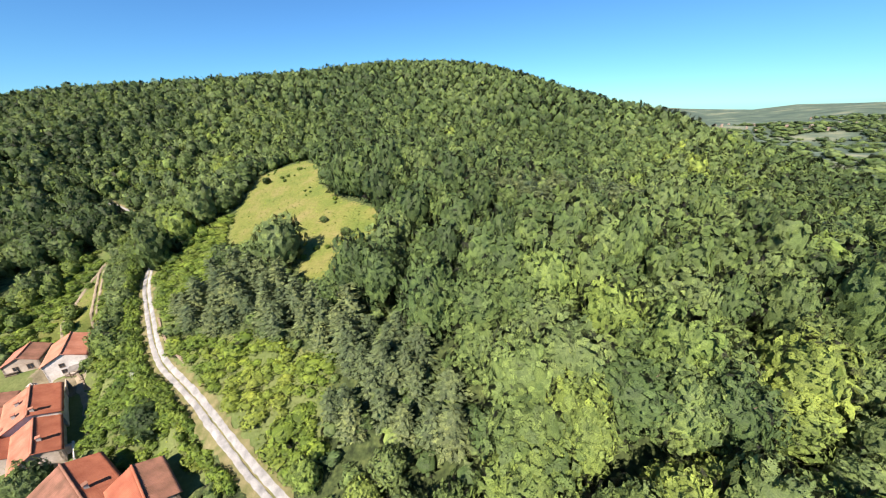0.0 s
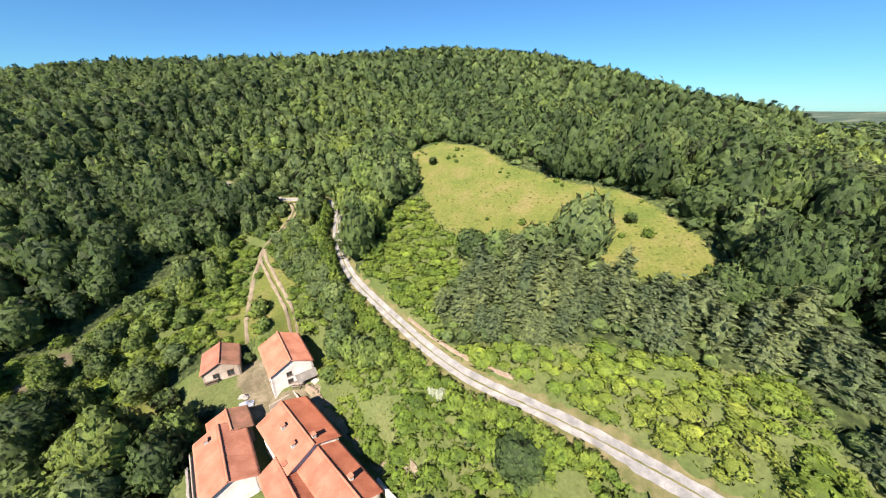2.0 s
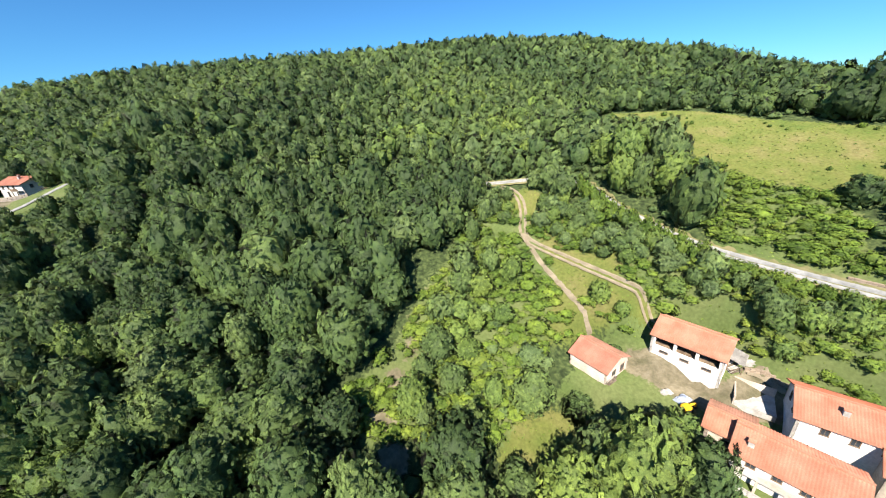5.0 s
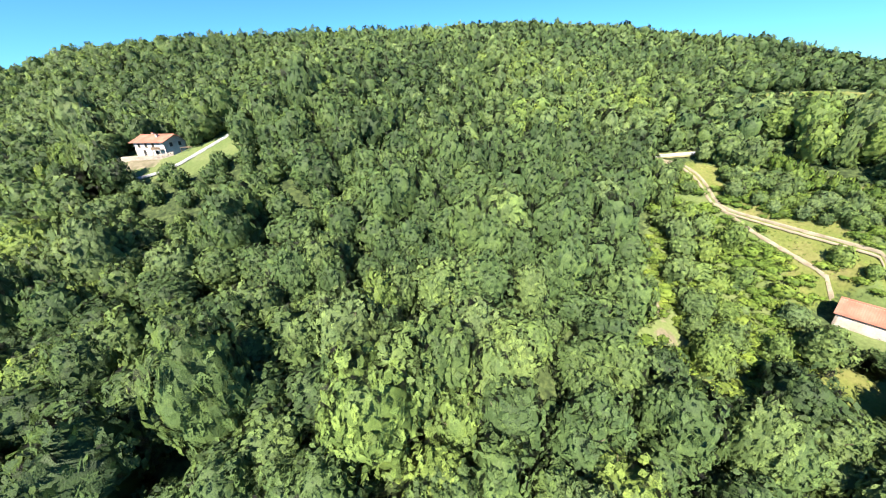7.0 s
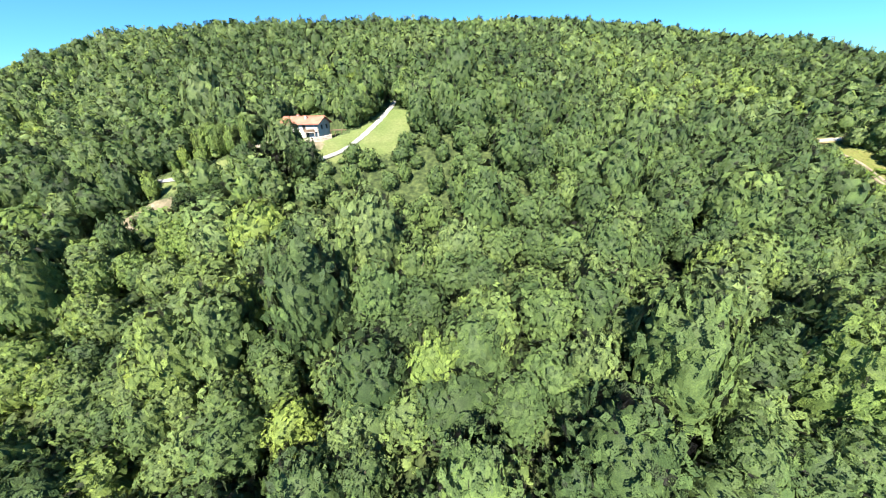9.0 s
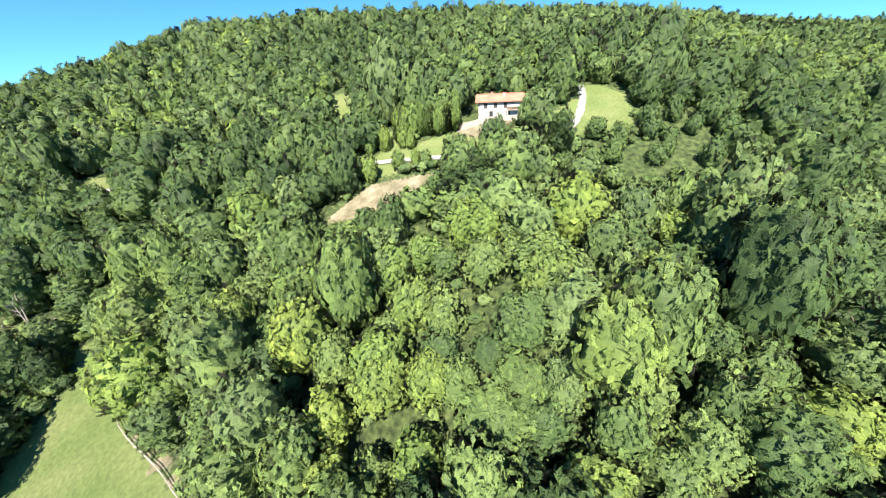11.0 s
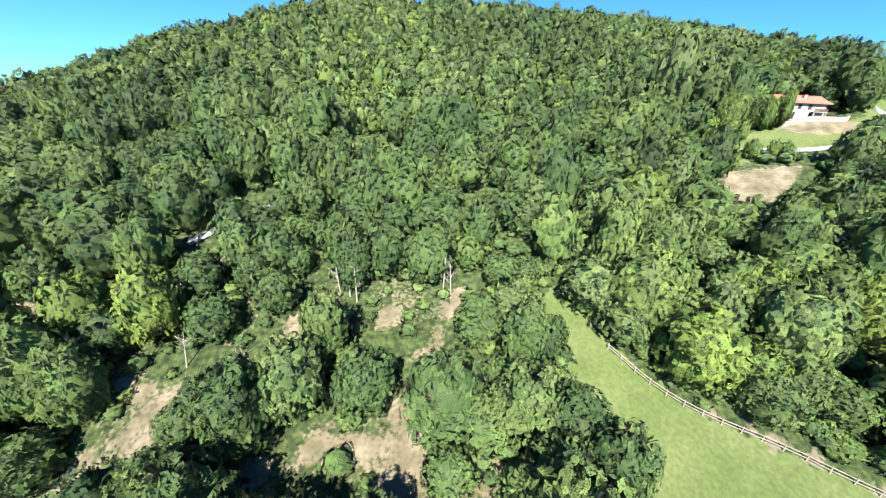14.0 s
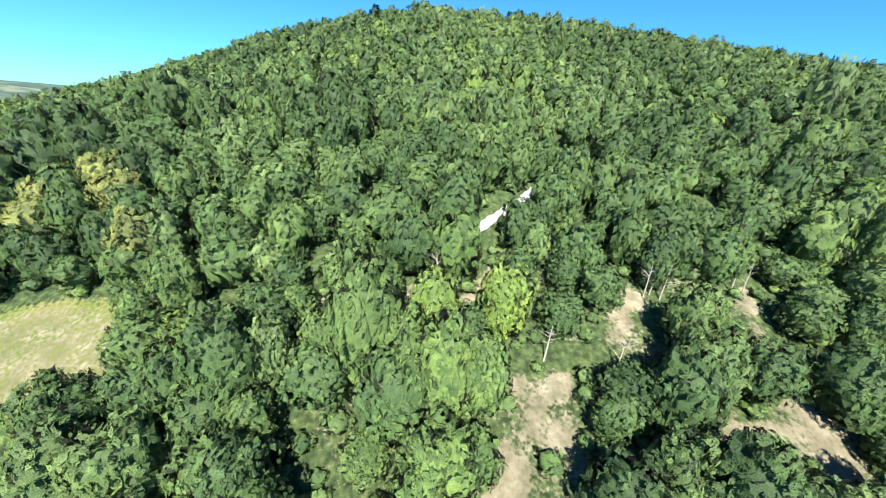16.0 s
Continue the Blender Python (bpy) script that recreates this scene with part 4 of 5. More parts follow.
def house(name, label, cx, cy, z, ang, L, W, wall_h, rise, roof_a, roof_b, wall_mat, windows=(), chimneys=(), over=0.55, shift=0.0, openings=()):
    """A gabled house. Local x runs along the ridge; roof_a covers +y, roof_b covers -y.
    windows: side (+y, -y, +x, -x), place along, height, width, height. openings: holes through the -y wall."""
    root = new(name)
    root.matrix_basis = pose(cx, cy, z, 0, 0, ang)
    t = 0.45
    bm = bmesh.new()
    # long walls, the -y one pierced by open bays
    boxm(bm, -L / 2, L / 2, W / 2 - t, W / 2, -3.0, wall_h)
    if openings:
        zs0, zs1 = openings[0][2], openings[0][3]
        boxm(bm, -L / 2, L / 2, -W / 2, -W / 2 + t, -3.0, zs0)
        boxm(bm, -L / 2, L / 2, -W / 2, -W / 2 + t, zs1, wall_h)
        xs = [-L / 2] + [v for o in openings for v in (o[0], o[1])] + [L / 2]
        for a, b in zip(xs[::2], xs[1::2]):
            boxm(bm, a, b, -W / 2, -W / 2 + t, zs0, zs1)
    else:
        boxm(bm, -L / 2, L / 2, -W / 2, -W / 2 + t, -3.0, wall_h)
    for sx in (-1, 1):  # gable walls
        x0, x1 = sorted((sx * L / 2, sx * (L / 2 - t)))
        pts = [(-W / 2, -3.0), (W / 2, -3.0), (W / 2, wall_h), (shift, wall_h + rise), (-W / 2, wall_h)]
        f0 = [bm.verts.new((x0, a, b)) for a, b in pts]
        f1 = [bm.verts.new((x1, a, b)) for a, b in pts]
        bm.faces.new(f0)
        bm.faces.new(f1[::-1])
        for i in range(5):
            bm.faces.new((f0[i], f0[(i + 1) % 5], f1[(i + 1) % 5], f1[i]))
    part("wall", bm, wall_mat, root)
    if openings:
        part("upper_floor", boxm(bmesh.new(), -L / 2 + t, L / 2 - t, -W / 2 + t, W / 2 - t, openings[0][2] - 0.25, openings[0][2] - 0.05), M_WOOD, root)
    for sgn, m in ((1, roof_a), (-1, roof_b)):
        run = W / 2 - sgn * shift
        k = rise / run
        me = roof_slope(L + 2 * over, run + over, rise + k * over * 0)
        co = np.zeros(len(me.vertices) * 3)
        me.vertices.foreach_get("co", co)
        co = co.reshape(-1, 3)
        co[:, 2] -= np.clip(co[:, 1] / (run + over), 0, 1) * k * over
        me.vertices.foreach_set("co", co.ravel())
        ob = link("roof_slope", me, m, root)
        ob.matrix_basis = pose(0, shift, wall_h, 0, 0, 0 if sgn > 0 else 180)
    bm = bmesh.new()
    bmesh.ops.create_cone(bm, segments=8, radius1=0.17, radius2=0.17, depth=L + 2 * over, matrix=pose(0, shift, wall_h + rise + 0.16, 0, 90, 0))
    part("ridge_tiles", bm, roof_b, root)
    for side, along, zz, w, h in windows:
        if side in ("+y", "-y"):
            s = 1 if side == "+y" else -1
            window(root, along, s * W / 2, zz, w, h, 0 if s > 0 else 180, M_WOOD)
        else:
            s = 1 if side == "+x" else -1
            window(root, s * L / 2, along, zz, w, h, -90 * s, M_WOOD)
    for x, y in chimneys:
        zz = wall_h + rise * (1 - abs(y - shift) / (W / 2))
        chimney(root, x, y, zz, roof_b)
    return tagged(root, label, "house")


house("farm_barn", "two-storey white barn with open upper bays and an orange tiled roof", -112.5, 58.5, 71.4, -43, 11.8, 8.7, 4.4, 2.2, M_PINK, M_ORANGE, M_WHITE,
             [("-y", -3.4, 1.2, 1.3, 0.36), ("-y", 0.1, 1.2, 1.3, 0.36), ("-y", 3.6, 1.2, 1.3, 0.36), ("+x", -0.8, 1.3, 0.9, 1.0), ("+x", -0.8, 3.2, 0.9, 1.0), ("+x", 2.2, 1.1, 0.9, 1.9)], over=0.35, openings=[(-5.2, -2.0, 2.1, 4.1), (-1.5, 1.6, 2.1, 4.1), (2.1, 5.2, 2.1, 4.1)])
house("small_barn", "small stone barn with a faded tiled roof and open front", -130, 58, 68.9, -50, 8.0, 7.6, 3.0, 1.9, M_BROWN, M_FADED, M_WALL,
                   [("+x", 1.7, 1.4, 1.2, 1.5), ("+x", -1.2, 1.1, 1.1, 2.0)], over=0.4)
house("farmhouse", "long plastered farmhouse with orange and red tiled roof", -99.3, 42.0, 69.4, -33, 12.2, 8.8, 4.6, 2.1, M_RED, M_ORANGE, M_WHITE,
               [("-x", -1.5, 3.7, 0.8, 1.2), ("-x", 1.5, 3.7, 0.8, 1.2), ("-y", -3, 3.4, 0.8, 1.2), ("-y", 0, 3.4, 0.8, 1.2), ("-y", 3, 3.4, 0.8, 1.2), ("+y", -2.3, 3.4, 0.8, 1.2), ("+y", 2.3, 3.4, 0.8, 1.2)], [(-1.2, -2.0), (5.0, 0.7), (3.4, -2.3)])
house("farmhouse", "lower farmhouse wing with dark red ribbed tile roof", -88.6, 35.8, 69.0, -32, 12.5, 6.8, 3.9, 1.8, M_RED, M_PINK, M_WALL,
               [("+y", -3, 2.8, 0.8, 1.2), ("+y", 1.6, 2.8, 0.8, 1.2), ("-y", 1, 2.8, 0.8, 1.2)], [(2.4, 0.9)])
house("farmhouse", "long farmhouse with faded pink tile roof and balcony", -110.4, 36.5, 66.8, -42, 12.4, 7.8, 4.4, 1.9, M_PINK, M_ORANGE, M_WHITE,
               [("-y", -4, 3.6, 0.9, 1.3), ("-y", -1.2, 3.6, 0.9, 1.3), ("-y", 1.6, 3.6, 0.9, 1.3), ("-y", 4.2, 3.6, 0.9, 1.3)], [(-4.6, -2.2)])
house("outbuilding", "small plastered outbuilding with mossy brown tile roof", -114.8, 42.8, 67.2, -40, 5.2, 6.4, 4.0, 1.2, M_BROWN, M_ORANGE, M_WALL, [("-y", 0, 2.3, 0.9, 0.9)])
house("farmhouse", "narrow house with red tile roof between two wings", -95.8, 33.4, 68.0, -36, 10, 5.4, 4.2, 1.5, M_RED, M_PINK, M_WALL, [("-y", 1.6, 2.6, 0.8, 1.1)], [(-3.0, 0.6)])
house("white_house", "white two-storey house with a red tiled roof on a clearing", -315, 107, 101.5, -8, 12.2, 8.0, 4.9, 1.7, M_FADED, M_FADED, M_WHITE,
                    [("-y", -4, 3.7, 0.8, 1.1), ("-y", -1.2, 3.7, 0.8, 1.1), ("-y", 1.6, 3.7, 0.8, 1.1), ("-y", -2.4, 1.3, 0.9, 1.8), ("-y", 2.4, 1.3, 0.9, 1.8), ("+x", -1.6, 3.7, 0.8, 1.1), ("+x", 1.6, 3.7, 0.8, 1.1), ("-x", 0.8, 3.7, 0.8, 1.1)], [(1.2, -1.3), (-2.3, 0.6)], over=0.8)
house("farmhouse", "old farmhouse with a weathered brownish-red tile roof", -62, 27, 72.5, -20, 13, 9, 4.4, 2.2, M_RED, M_BROWN, M_WALL,
               [("+y", -3, 2.8, 0.8, 1.2), ("+y", 2.5, 2.8, 0.8, 1.2), ("-x", 1, 2.8, 0.8, 1.2)], [(2.0, 1.0)])
house("outbuilding", "low outbuilding with a patched red tile roof", -49, 28, 76.2, -28, 9, 7, 3.2, 1.6, M_BROWN, M_RED, M_STONE, [("+y", 0, 1.8, 0.9, 1.0)])


# ---- smaller things ----
def ground_z(x, y):
    return float(land(x, y))


def rail_fence():
    """Two-rail wooden fence along the lawn."""
    root = new("rail_fence")
    line = resample(FENCE, 2.4)
    rnd = random.Random(3)
    tops = []
    for x, y in line:
        z = ground_z(x, y)
        bm = bmesh.new()
        bmesh.ops.create_cone(bm, segments=8, radius1=0.09, radius2=0.07, depth=1.5, matrix=Matrix.Translation((x, y, z + 0.45)) @ pose(0, 0, 0, rnd.uniform(-3, 3), rnd.uniform(-3, 3), 0))
        part("post", bm, M_FENCE, root)
        tops.append(Vector((x, y, z)))
    for a, b in zip(tops, tops[1:]):
        for h in (0.5, 1.0):
            d = b - a
            m = Matrix.Translation((a + b) / 2 + Vector((0, 0, h))) @ d.to_track_quat("Z", "Y").to_matrix().to_4x4()
            bm = bmesh.new()
            bmesh.ops.create_cone(bm, segments=7, radius1=0.07, radius2=0.06, depth=d.length + 0.2, matrix=m)
            part("rail", bm, M_FENCE, root)
    return tagged(root, "weathered two-rail wooden fence along the lawn", "fence")


def stone_wall(name, label, line, h, thick, material):
    """A low wall of rough blocks in courses along a line."""
    root = new(name)
    rnd = random.Random(len(line) * 7)
    pts = resample(line, 0.75)
    shared = []
    for k in range(6):
        bm = bmesh.new()
        r = bmesh.ops.create_cube(bm, size=1)
        for v in r["verts"]:
            v.co = Vector((v.co.x * 0.76, v.co.y * thick, v.co.z * 0.4)) + Vector((rnd.uniform(-0.05, 0.05), rnd.uniform(-0.05, 0.05), rnd.uniform(-0.03, 0.03)))
        bmesh.ops.bevel(bm, geom=list(bm.edges), offset=0.05, segments=1, affect="EDGES")
        me = bpy.data.meshes.new("stone")
        bm.to_mesh(me)
        bm.free()
        me.materials.append(material)
        shared.append(me)
    for i, (a, b) in enumerate(zip(pts, pts[1:])):
        ang = math.degrees(math.atan2(b[1] - a[1], b[0] - a[0]))
        z = ground_z(*a)
        for c in range(int(h / 0.4) + 1):
            ob = new("stone", shared[rnd.randrange(6)])
            ob.parent = root
            ob.matrix_basis = pose(a[0] + rnd.uniform(-0.04, 0.04), a[1] + rnd.uniform(-0.04, 0.04), z - 0.1 + 0.4 * c, 0, 0, ang + rnd.uniform(-3, 3) + (180 if rnd.random() < 0.5 else 0))
    return tagged(root, label, "wall")


def log_pile(x, y, ang, n, label):
    root = new("log_pile")
    root.matrix_basis = pose(x, y, ground_z(x, y), 0, 0, ang)
    rnd = random.Random(int(x))
    for i in range(n):
        row, col = divmod(i, 6)
        bm = bmesh.new()
        r = rnd.uniform(0.12, 0.2)
        bmesh.ops.create_cone(bm, segments=9, radius1=r, radius2=r * 0.9, depth=rnd.uniform(2.2, 3.2), matrix=pose(rnd.uniform(-0.2, 0.2), col * 0.38 + (row % 2) * 0.19, 0.18 + row * 0.32, 0, 90, rnd.uniform(-5, 5)))
        part("log", bm, M_GREYWOOD if i % 3 else M_BARK, root)
    return tagged(root, label, "logs")


def sheet_heap(x, y, ang, size, material, label):
    """A crumpled tarpaulin over a heap."""
    n = 18
    u, v = np.meshgrid(np.linspace(-1, 1, n), np.linspace(-1, 1, n), indexing="ij")
    rnd = np.random.RandomState(int(abs(x)))
    z = np.clip(1 - np.hypot(u, v) ** 1.6, 0, 1) * 0.8 + 0.16 * np.sin(u * 7 + v * 4) * np.cos(v * 6) + rnd.randn(n, n) * 0.035
    a = math.radians(ang)
    X = x + (u * size * math.cos(a) - v * size * 0.6 * math.sin(a))
    Y = y + (u * size * math.sin(a) + v * size * 0.6 * math.cos(a))
    Z = land(X, Y) + np.maximum(z, 0.0) + 0.05
    i = np.arange(n * n).reshape(n, n)
    q = np.stack([i[:-1, :-1], i[1:, :-1], i[1:, 1:], i[:-1, 1:]], -1).reshape(-1, 4)
    me = quads_mesh("covered_heap", np.stack([X, Y, Z], -1).reshape(-1, 3), q)
    ob = link("covered_heap", me, material)
    so = ob.modifiers.new("thick", "SOLIDIFY")
    so.thickness = 0.05
    return tagged(ob, label, "heap")


def small_digger(x, y, ang):
    """A little yellow tracked machine parked beside the yard."""
    root = new("mini_digger")
    root.matrix_basis = pose(x, y, ground_z(x, y), 0, 0, ang)
    for s in (-1, 1):
        bm = boxm(bmesh.new(), -0.9, 0.9, s * 0.55 - 0.16, s * 0.55 + 0.16, 0.0, 0.42)
        bmesh.ops.bevel(bm, geom=list(bm.edges), offset=0.12, segments=2, affect="EDGES")
        part("track", bm, M_DARK, root, "dark rubber crawler track")
    bm = boxm(bmesh.new(), -0.85, 0.55, -0.6, 0.6, 0.45, 1.15)
    bmesh.ops.bevel(bm, geom=list(bm.edges), offset=0.1, segments=2, affect="EDGES")
    part("body", bm, M_YELLOW, root)
    bm = bmesh.new()
    for a in ((0.5, 1.7, -0.12, 0.12, 1.0, 1.3), (1.55, 1.8, -0.1, 0.1, 0.3, 1.25)):
        boxm(bm, *a)
    part("boom", bm, M_YELLOW, root)
    part("bucket", boxm(bmesh.new(), 1.5, 1.95, -0.25, 0.25, 0.05, 0.42), M_DARK, root)
    return tagged(root, "small yellow machine parked by the barnyard", "machine")


def balcony(parent_xy, z, ang, L, W):
    """A covered gallery along the valley side of the long house."""
    root = new("gallery")
    root.matrix_basis = pose(parent_xy[0], parent_xy[1], z, 0, 0, ang)
    y0 = -W / 2
    part("deck", boxm(bmesh.new(), -L / 2, L / 2, y0 - 1.3, y0 - 0.01, 2.35, 2.5), M_CONC, root)
    part("parapet", boxm(bmesh.new(), -L / 2, L / 2, y0 - 1.3, y0 - 1.15, 2.5, 3.35), M_WALL, root)
    for i in range(5):
        x = -L / 2 + 0.2 + i * (L - 0.4) / 4
        part("pillar", boxm(bmesh.new(), x - 0.15, x + 0.15, y0 - 1.3, y0 - 1.0, -1.5, 2.35), M_WALL, root)
    for i in range(7):
        x = -L / 2 + 0.8 + i * (L - 1.6) / 6
        part("beam", boxm(bmesh.new(), x - 0.06, x + 0.06, y0 - 1.25, y0 - 0.01, 2.2, 2.34), M_WOOD, root)
    return tagged(root, "white parapet gallery along the pink-roofed house", "balcony")


def courtyard():
    """Flat paved terrace with low white walls between the houses."""
    root = new("courtyard_terrace")
    root.matrix_basis = pose(-106.0, 48.6, ground_z(-106.0, 48.6), 0, 0, -33)
    part("paving", boxm(bmesh.new(), -3.5, 2.0, -2.6, 2.4, -1.0, 0.25), M_CONC, root, "pale concrete paving")
    part("low_wall", boxm(bmesh.new(), -3.7, -3.45, -2.6, 2.4, -1.0, 1.7), M_WALL, root)
    part("low_wall", boxm(bmesh.new(), -3.7, 2.0, 2.42, 2.65, -1.0, 1.9), M_WALL, root)
    return tagged(root, "small white-walled concrete courtyard between farmhouses", "terrace")


def house_terrace():
    """Retaining wall, garden terrace and pergola of the white house."""
    wall = stone_wall("retaining_wall", "pale stone retaining wall below the white house", [(-327, 96.5), (-318, 96.0), (-309, 96.8), (-304, 100)], 1.3, 0.5, M_WALL)
    per = new("pergola")
    per.matrix_basis = pose(-304.8, 106.5, ground_z(-304.8, 106.5), 0, 0, -8)
    for x in (-1.8, 1.8):
        for y in (-1.5, 1.5):
            part("post", boxm(bmesh.new(), x - 0.08, x + 0.08, y - 0.08, y + 0.08, -0.6, 2.5), M_WOOD, per)
    for i in range(7):
        y = -1.6 + i * 3.2 / 6
        part("slat", boxm(bmesh.new(), -2.1, 2.1, y - 0.05, y + 0.05, 2.5, 2.62), M_WOOD, per)
    tagged(per, "dark wooden pergola beside the white house", "pergola")
    porch = new("porch")
    porch.matrix_basis = pose(-315, 107, 101.5, 0, 0, -8)
    part("floor_slab", boxm(bmesh.new(), 2.0, 5.6, -5.4, -3.72, 2.3, 2.5), M_CONC, porch)
    for x in (2.2, 5.4):
        part("pillar", boxm(bmesh.new(), x - 0.13, x + 0.13, -5.35, -5.09, -1.5, 2.3), M_WALL, porch)
    part("railing", boxm(bmesh.new(), 2.0, 5.6, -5.4, -5.3, 2.5, 3.3), M_WOOD, porch)
    tagged(porch, "shaded balcony porch of the white house", "porch")


def dead_tree(x, y, h, label):
    rnd = random.Random(int(x * 3 + y))
    bm = bmesh.new()
    def limb(a, b, ra, rb):
        d = b - a
        bmesh.ops.create_cone(bm, segments=7, radius1=ra, radius2=rb, depth=d.length, matrix=Matrix.Translation((a + b) / 2) @ d.to_track_quat("Z", "Y").to_matrix().to_4x4())
    top = Vector((rnd.uniform(-0.8, 0.8), rnd.uniform(-0.8, 0.8), h))
    limb(Vector((0, 0, -0.5)), top, 0.16, 0.05)
    for i in range(9):
        p = top * rnd.uniform(0.4, 0.95)
        a = rnd.random() * 6.283
        q = p + Vector((math.cos(a), math.sin(a), rnd.uniform(0.3, 1.0))) * rnd.uniform(0.9, 2.0)
        limb(p, q, 0.05, 0.015)
        limb(p.lerp(q, 0.6), p.lerp(q, 0.6) + Vector((rnd.uniform(-0.6, 0.6), rnd.uniform(-0.6, 0.6), 0.6)), 0.025, 0.01)
    root = new("bare_tree")
    root.matrix_basis = pose(x, y, ground_z(x, y))
    part("stem", bm, M_FENCE, root)
    return tagged(root, label, "tree", "bare grey trees")


def far_village():
    """Little houses scattered over the far valley side."""
    root = new("village_house")
    bm = boxm(bmesh.new(), -4, 4, -3, 3, -6, 3.5)
    part("wall", bm, M_STONE, root)
    bm = bmesh.new()
    v = [bm.verts.new(c) for c in ((-4.4, -3.5, 3.4), (4.4, -3.5, 3.4), (4.4, 3.5, 3.4), (-4.4, 3.5, 3.4), (-4.4, 0, 5.6), (4.4, 0, 5.6))]
    for f in ((0, 1, 5, 4), (2, 3, 4, 5), (0, 4, 3), (1, 2, 5), (0, 3, 2, 1)):
        bm.faces.new([v[i] for i in f])
    part("roof", bm, M_HAZE, root)
    tagged(root, "distant plastered house with a clay roof in the valley", "house", "village houses in the valley")
    rnd = random.Random(12)
    for i in range(34):
        az = radians(rnd.gauss(29, 5))
        r = rnd.gauss(1650, 330)
        x, y = r * math.sin(az), r * math.cos(az)
        m = pose(x, y, ground_z(x, y) + 3, 0, 0, rnd.random() * 180)
        if i == 0:
            root.matrix_basis = m
        else:
            copy_thing(root, m)


def white_shrub(x, y):
    v, q, t, nv = crown_shape(333, 160, 0.2, 1)
    ob = link("pale_shrub", quads_mesh("pale_shrub", v, q, t), M_PALE)
    ob.matrix_basis = pose(x, y, ground_z(x, y)) @ Matrix.Diagonal((1.2, 1.2, 1.3, 1))
    return tagged(ob, "pale silvery flowering shrub on the grassy slope", "shrub")


M_FENCE = plain("grey_brown_wood", (0.26, 0.23, 0.19), (0.46, 0.42, 0.36), 1.2, bump=0.5)
M_PALE = plain("pale_leaves", (0.16, 0.22, 0.12), (0.46, 0.50, 0.40), 3.0)
rail_fence()
stone_wall("yard_wall", "rough stone wall around the barnyard corner", [(-105.0, 54.0), (-102.0, 53.0), (-99.0, 51.0)], 1.0, 0.45, M_STONE)
stone_wall("garden_wall", "low pale wall below the long farmhouse", [(-118.5, 35.5), (-113, 30.5), (-107.5, 26.0)], 0.8, 0.4, M_CONC)
stone_wall("roadside_bank", "broken pale stone edge above the gravel road", [(-84, 63.5), (-78, 59), (-69.5, 53.5), (-61, 49.8)], 0.4, 0.5, M_STONE)
house_terrace()
courtyard()
balcony((-110.4, 36.5), 66.8, -42, 12.0, 7.8)
log_pile(-128.9, 53.0, 40, 14, "pile of grey poles leaning by the stone barn")
log_pile(-107.0, 53.6, 20, 12, "stacked timber beside the white barn")
sheet_heap(-117.6, 49.9, 30, 1.5, M_TARP, "blue-grey sheeting over a heap in the yard")
sheet_heap(-119.6, 51.6, 10, 1.1, M_CONC, "white plastic sheet over a small heap")
sheet_heap(-104.0, 55.8, -30, 1.3, M_CONC, "pale rubble heap beside the barn gable")
small_digger(-118.2, 47.6, 15)
white_shrub(-74.3, 48.3)
white_shrub(-75.8, 49.1)
for bx, by, bh in ((-440, 57.5, 7), (-438.5, 58, 8), (-437, 56.8, 7.5), (-463, 47, 6.5), (-480, 62, 7), (-452, 44, 6), (-421, 58, 8), (-419.5, 57, 7)):
    dead_tree(bx, by, bh, "leafless grey tree standing among green crowns")
far_village()


def lean_to():
    """A grey sheet-roofed shed against the barn's gable."""
    root = new("lean_to_shed")
    root.matrix_basis = pose(-112.5, 58.5, 71.4, 0, 0, -43)
    bm = bmesh.new()
    v = [bm.verts.new(c) for c in ((5.95, 0.2, 2.3), (8.2, 0.2, 1.7), (8.2, 4.6, 1.7), (5.95, 4.6, 2.3))]
    bm.faces.new(v)
    bmesh.ops.solidify(bm, geom=list(bm.faces), thickness=0.08)
    part("sheet_roof", bm, M_CONC, root, "pale corrugated sheet roof")
    for x, y in ((8.0, 0.4), (8.0, 4.4)):
        part("post", boxm(bmesh.new(), x - 0.07, x + 0.07, y - 0.07, y + 0.07, -1.0, 1.72), M_WOOD, root)
    part("side_wall", boxm(bmesh.new(), 5.95, 8.0, 4.45, 4.6, -1.0, 1.7), M_STONE, root)
    return tagged(root, "small lean-to with pale sheet roof at the barn end", "shed")


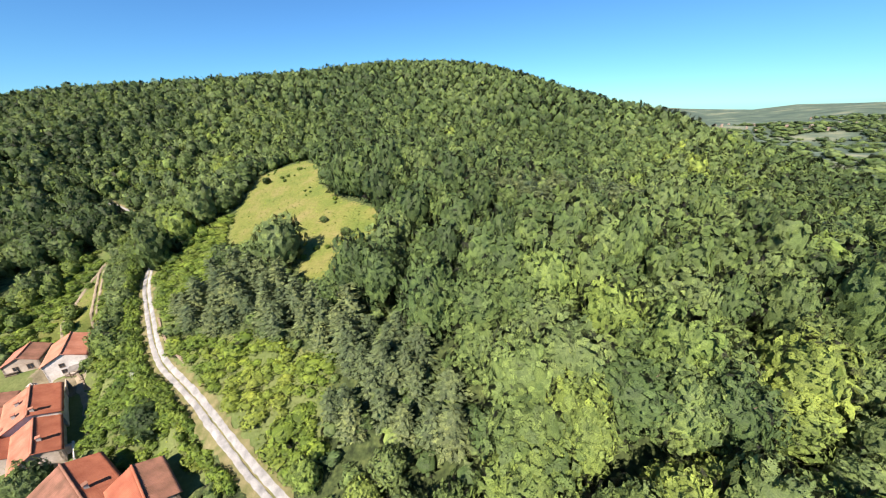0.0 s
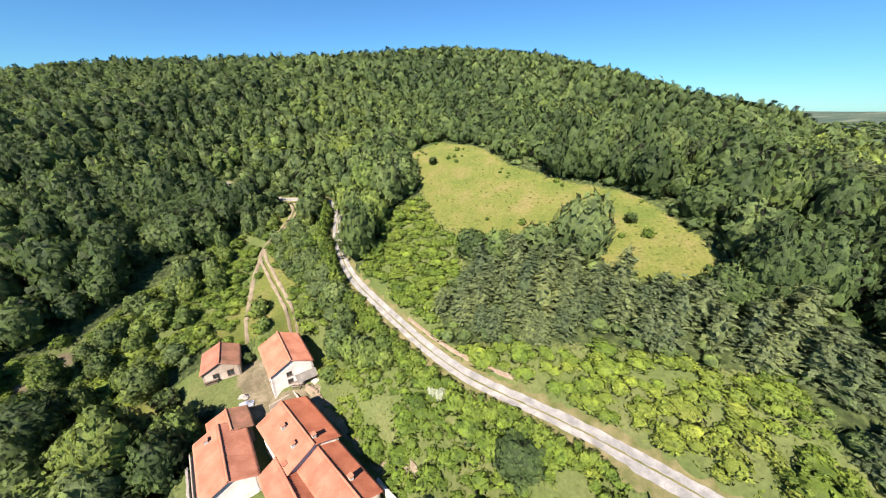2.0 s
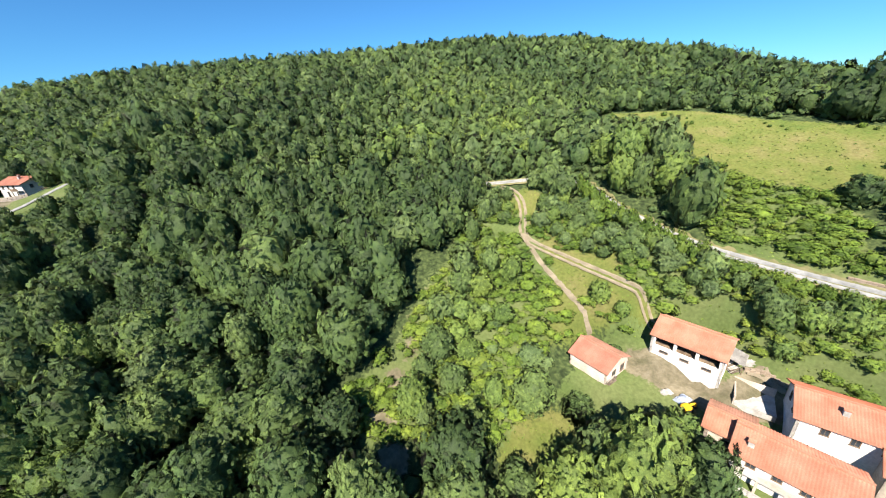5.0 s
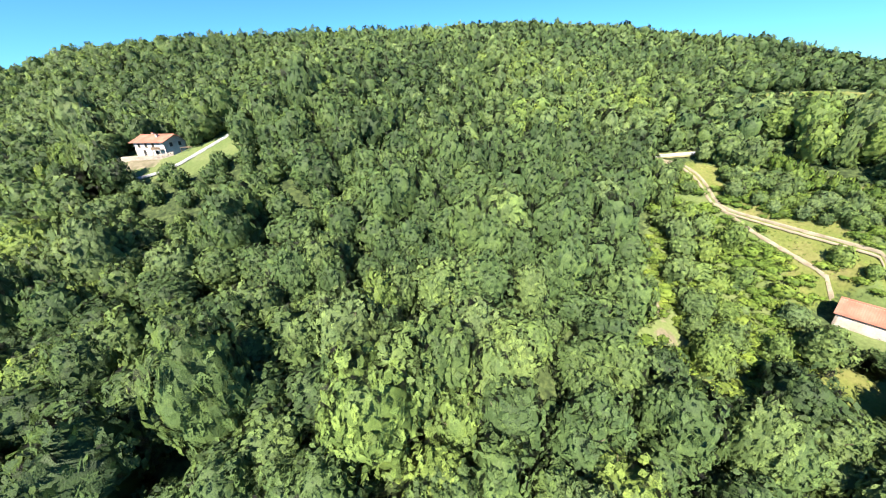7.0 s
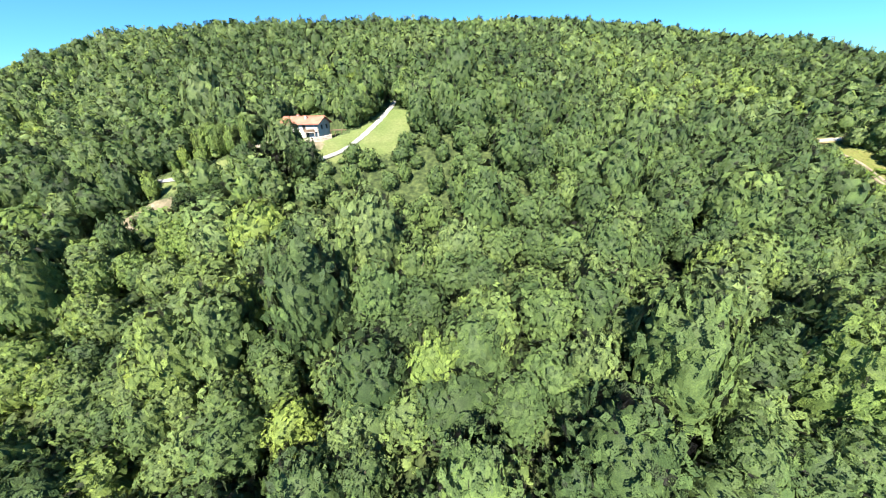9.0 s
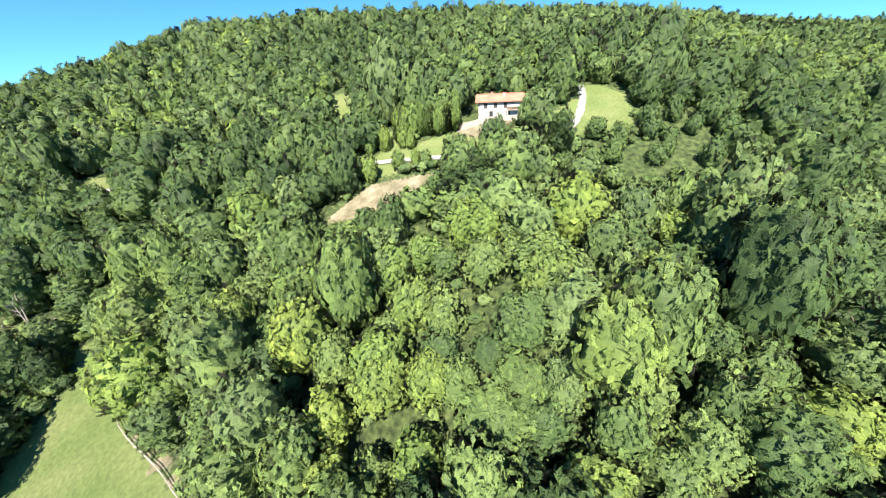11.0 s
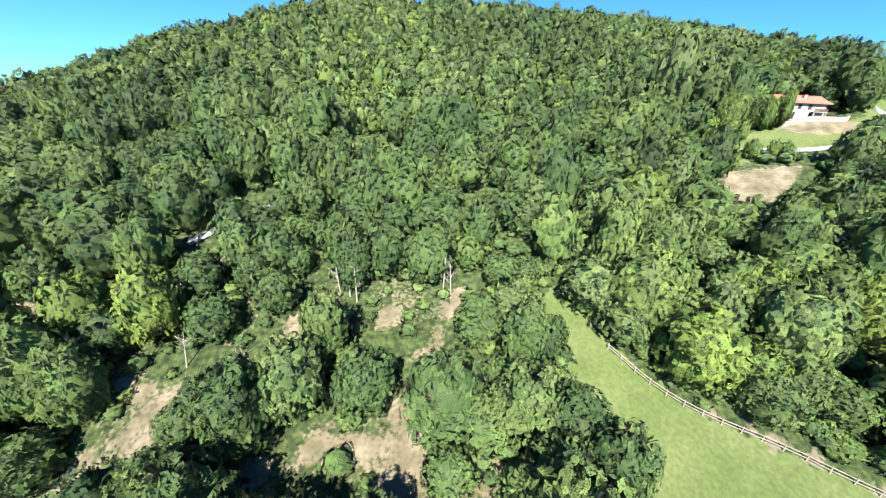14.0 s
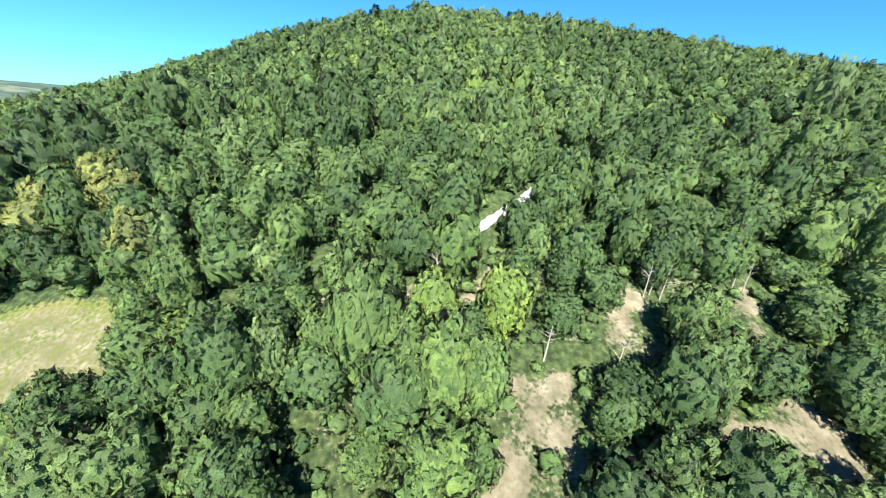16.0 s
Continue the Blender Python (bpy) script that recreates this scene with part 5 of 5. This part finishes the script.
def grass_tufts():
    """Clumps of long grass over meadow, lawn edges and slopes, as one mesh."""
    rnd = np.random.RandomState(44)
    x, y = scatter(2.0, (-115, -20, 62, 166), 21, lambda a, b: inside(MEADOW, a, b) > 0)
    x2, y2 = scatter(1.3, (-156, -20, 18, 116), 22, lambda a, b: ((inside(SCRUB_UP, a, b) > 0) | (inside(SCRUB_LOW, a, b) > 0) | (inside(TRACKSIDE, a, b) > 0) | (inside(BARNFIELD, a, b) > 0)) & (near_line(ROAD, a, b) > 2.2) & (near_line(TRACK, a, b) > 1.6) & (np.min([np.hypot(a - h[0], b - h[1]) - h[2] for h in HOUSES], axis=0) > 0))
    x, y = np.concatenate([x, x2]), np.concatenate([y, y2])
    n = len(x)
    z = land(x, y)
    co = np.zeros((n, 3, 3, 3))
    for k in range(3):
        a = rnd.rand(n) * 6.283
        h = 0.16 + 0.3 * rnd.rand(n) ** 2
        w = 0.18 + 0.25 * rnd.rand(n)
        ox, oy = rnd.randn(n) * 0.2, rnd.randn(n) * 0.2
        for j, (s, t) in enumerate(((-1, 0), (1, 0), (0, 1))):
            co[:, k, j, 0] = x + ox + np.cos(a) * s * w + t * rnd.randn(n) * 0.1
            co[:, k, j, 1] = y + oy + np.sin(a) * s * w + t * rnd.randn(n) * 0.1
            co[:, k, j, 2] = z - 0.05 + t * h + 0.12 * (1 - t)
    me = quads_mesh("grass_tufts", co.reshape(-1, 3), np.zeros((0, 4), int), np.arange(n * 9).reshape(-1, 3), {"tint": np.repeat(0.35 + 0.6 * rnd.rand(n), 9), "solid": np.ones(n * 9), "leaf_normal": np.tile([0.0, -0.25, 1.0], (n * 9, 1))})
    return tagged(link("grass_tufts", me, M_SCRUB), "tufts of long grass on meadow and slope", "grass", kind="stuff")


lean_to()
grass_tufts()


def lone_plants():
    """Bushes and trees that stand by themselves."""
    rnd = random.Random(31)
    meshes = {}
    def stand(kind, name, label, x, y, r, up, material):
        if (kind, name) not in meshes:
            v, q, t, nv = crown_shape(400 + kind, 640, 0.105, 3)
            me = quads_mesh("crown", v, q, t, {"solid": np.arange(len(v)) >= q.size, "leaf_normal": nv, "tint": np.full(len(v), 0.1 + 0.32 * kind)})
            me.materials.append(material)
            meshes[(kind, name)] = me
        root = new(name)
        root.matrix_basis = pose(x, y, ground_z(x, y), 0, 0, rnd.random() * 360) @ Matrix.Diagonal((r, r, r * up, 1))
        bm = bmesh.new()
        bmesh.ops.create_cone(bm, segments=7, radius1=0.06, radius2=0.03, depth=1.0, matrix=Matrix.Translation((0, 0, 0.3)))
        part("trunk", bm, M_BARK, root)
        crown = new("crown", meshes[(kind, name)])
        crown.parent = root
        tagged(root, label, "tree" if "tree" in name else "bush")
    stand(0, "broad_dark_tree", "broad dark green tree beside the gravel lane", -60.9, 39.1, 4.0, 1.25, M_BROAD)
    stand(1, "round_bush", "round green bush between the two barns", -125.7, 61.1, 1.7, 1.0, M_BROAD)
    for x, y, r in ((-136.4, 47.9, 3.2), (-128.1, 37.3, 2.6), (-119.1, 39.2, 2.0)):
        stand(1, "round_bush", "large round green bush beside the farm buildings", x, y, r, 1.1, M_BROAD)
    stand(0, "olive_bush", "wide brownish-olive bush beside the barnyard", -125.2, 46.4, 2.2, 0.8, M_PINE)
    for x, y, r in ((-37, 83.7, 1.6), (-91.8, 126.5, 1.8), (-48, 92, 1.3)):
        stand(1, "meadow_bush", "lone green bush in the dry meadow", x, y, r, 1.0, M_BROAD)
    for x, y, r in ((-324, 74, 4.2), (-330, 70, 4.4)):
        stand(0, "broad_dark_tree", "broad dark green tree below the white house", x, y, r, 1.25, M_BROAD)
    for x, y, r in ((-265.5, 55.9, 3.2), (-254, 26.3, 3.4), (-372, 64, 2.8), (-468, 52, 2.6), (-452, 36, 2.6), (-436, 44, 2.4), (-478, 44, 2.6)):
        stand(2, "bright_tree", "bright yellow-green round tree among darker woods", x, y, r, 1.2, M_BROAD)
    for x, y, r in ((-320, 79.5, 4.2), (-313, 78.5, 4.6), (-306, 79.5, 4.2)):
        stand(0, "broad_dark_tree", "tall dark green tree below the white house", x, y, r, 1.65, M_BROAD)
    for k in range(8):
        stand(2, "garden_tree", "tall slender pale green tree in the garden of the white house", -344.5 + 2.3 * k, 98.5 - 0.45 * k + rnd.uniform(-1, 1), 1.55 + 0.25 * rnd.random(), 3.1 + 0.7 * rnd.random(), M_BROAD)
    for x, y, r in ((-96.5, 112, 2.7), (-99.5, 116, 2.0)):
        stand(3, "rusty_bush", "brownish drying bush at the corner of the meadow", x, y, r, 1.0, M_BROAD)


def ruin():
    """Roofless white walls below the farmhouses."""
    root = new("roofless_ruin")
    root.matrix_basis = pose(-81.5, 34.7, ground_z(-81.5, 34.7), 0, 0, -32)
    for name, a in (("wall", (-3, 3, -2.2, -1.85, -1, 2.0)), ("wall", (-3, 3, 1.85, 2.2, -1, 2.4)), ("wall", (-3.0, -2.65, -1.85, 1.85, -1, 2.2)), ("wall", (2.65, 3.0, -1.85, 0.2, -1, 1.6))):
        bm = boxm(bmesh.new(), *a)
        bmesh.ops.subdivide_edges(bm, edges=list(bm.edges), cuts=3)
        rnd = random.Random(int(a[0] * 10 + a[2] * 7))
        for v in bm.verts:
            if v.co.z > a[5] - 0.1:
                v.co.z += rnd.uniform(-0.35, 0.15)
        part(name, bm, M_WHITE, root)
    return tagged(root, "roofless white-walled ruin below the farmhouses", "ruin")


lone_plants()
ruin()
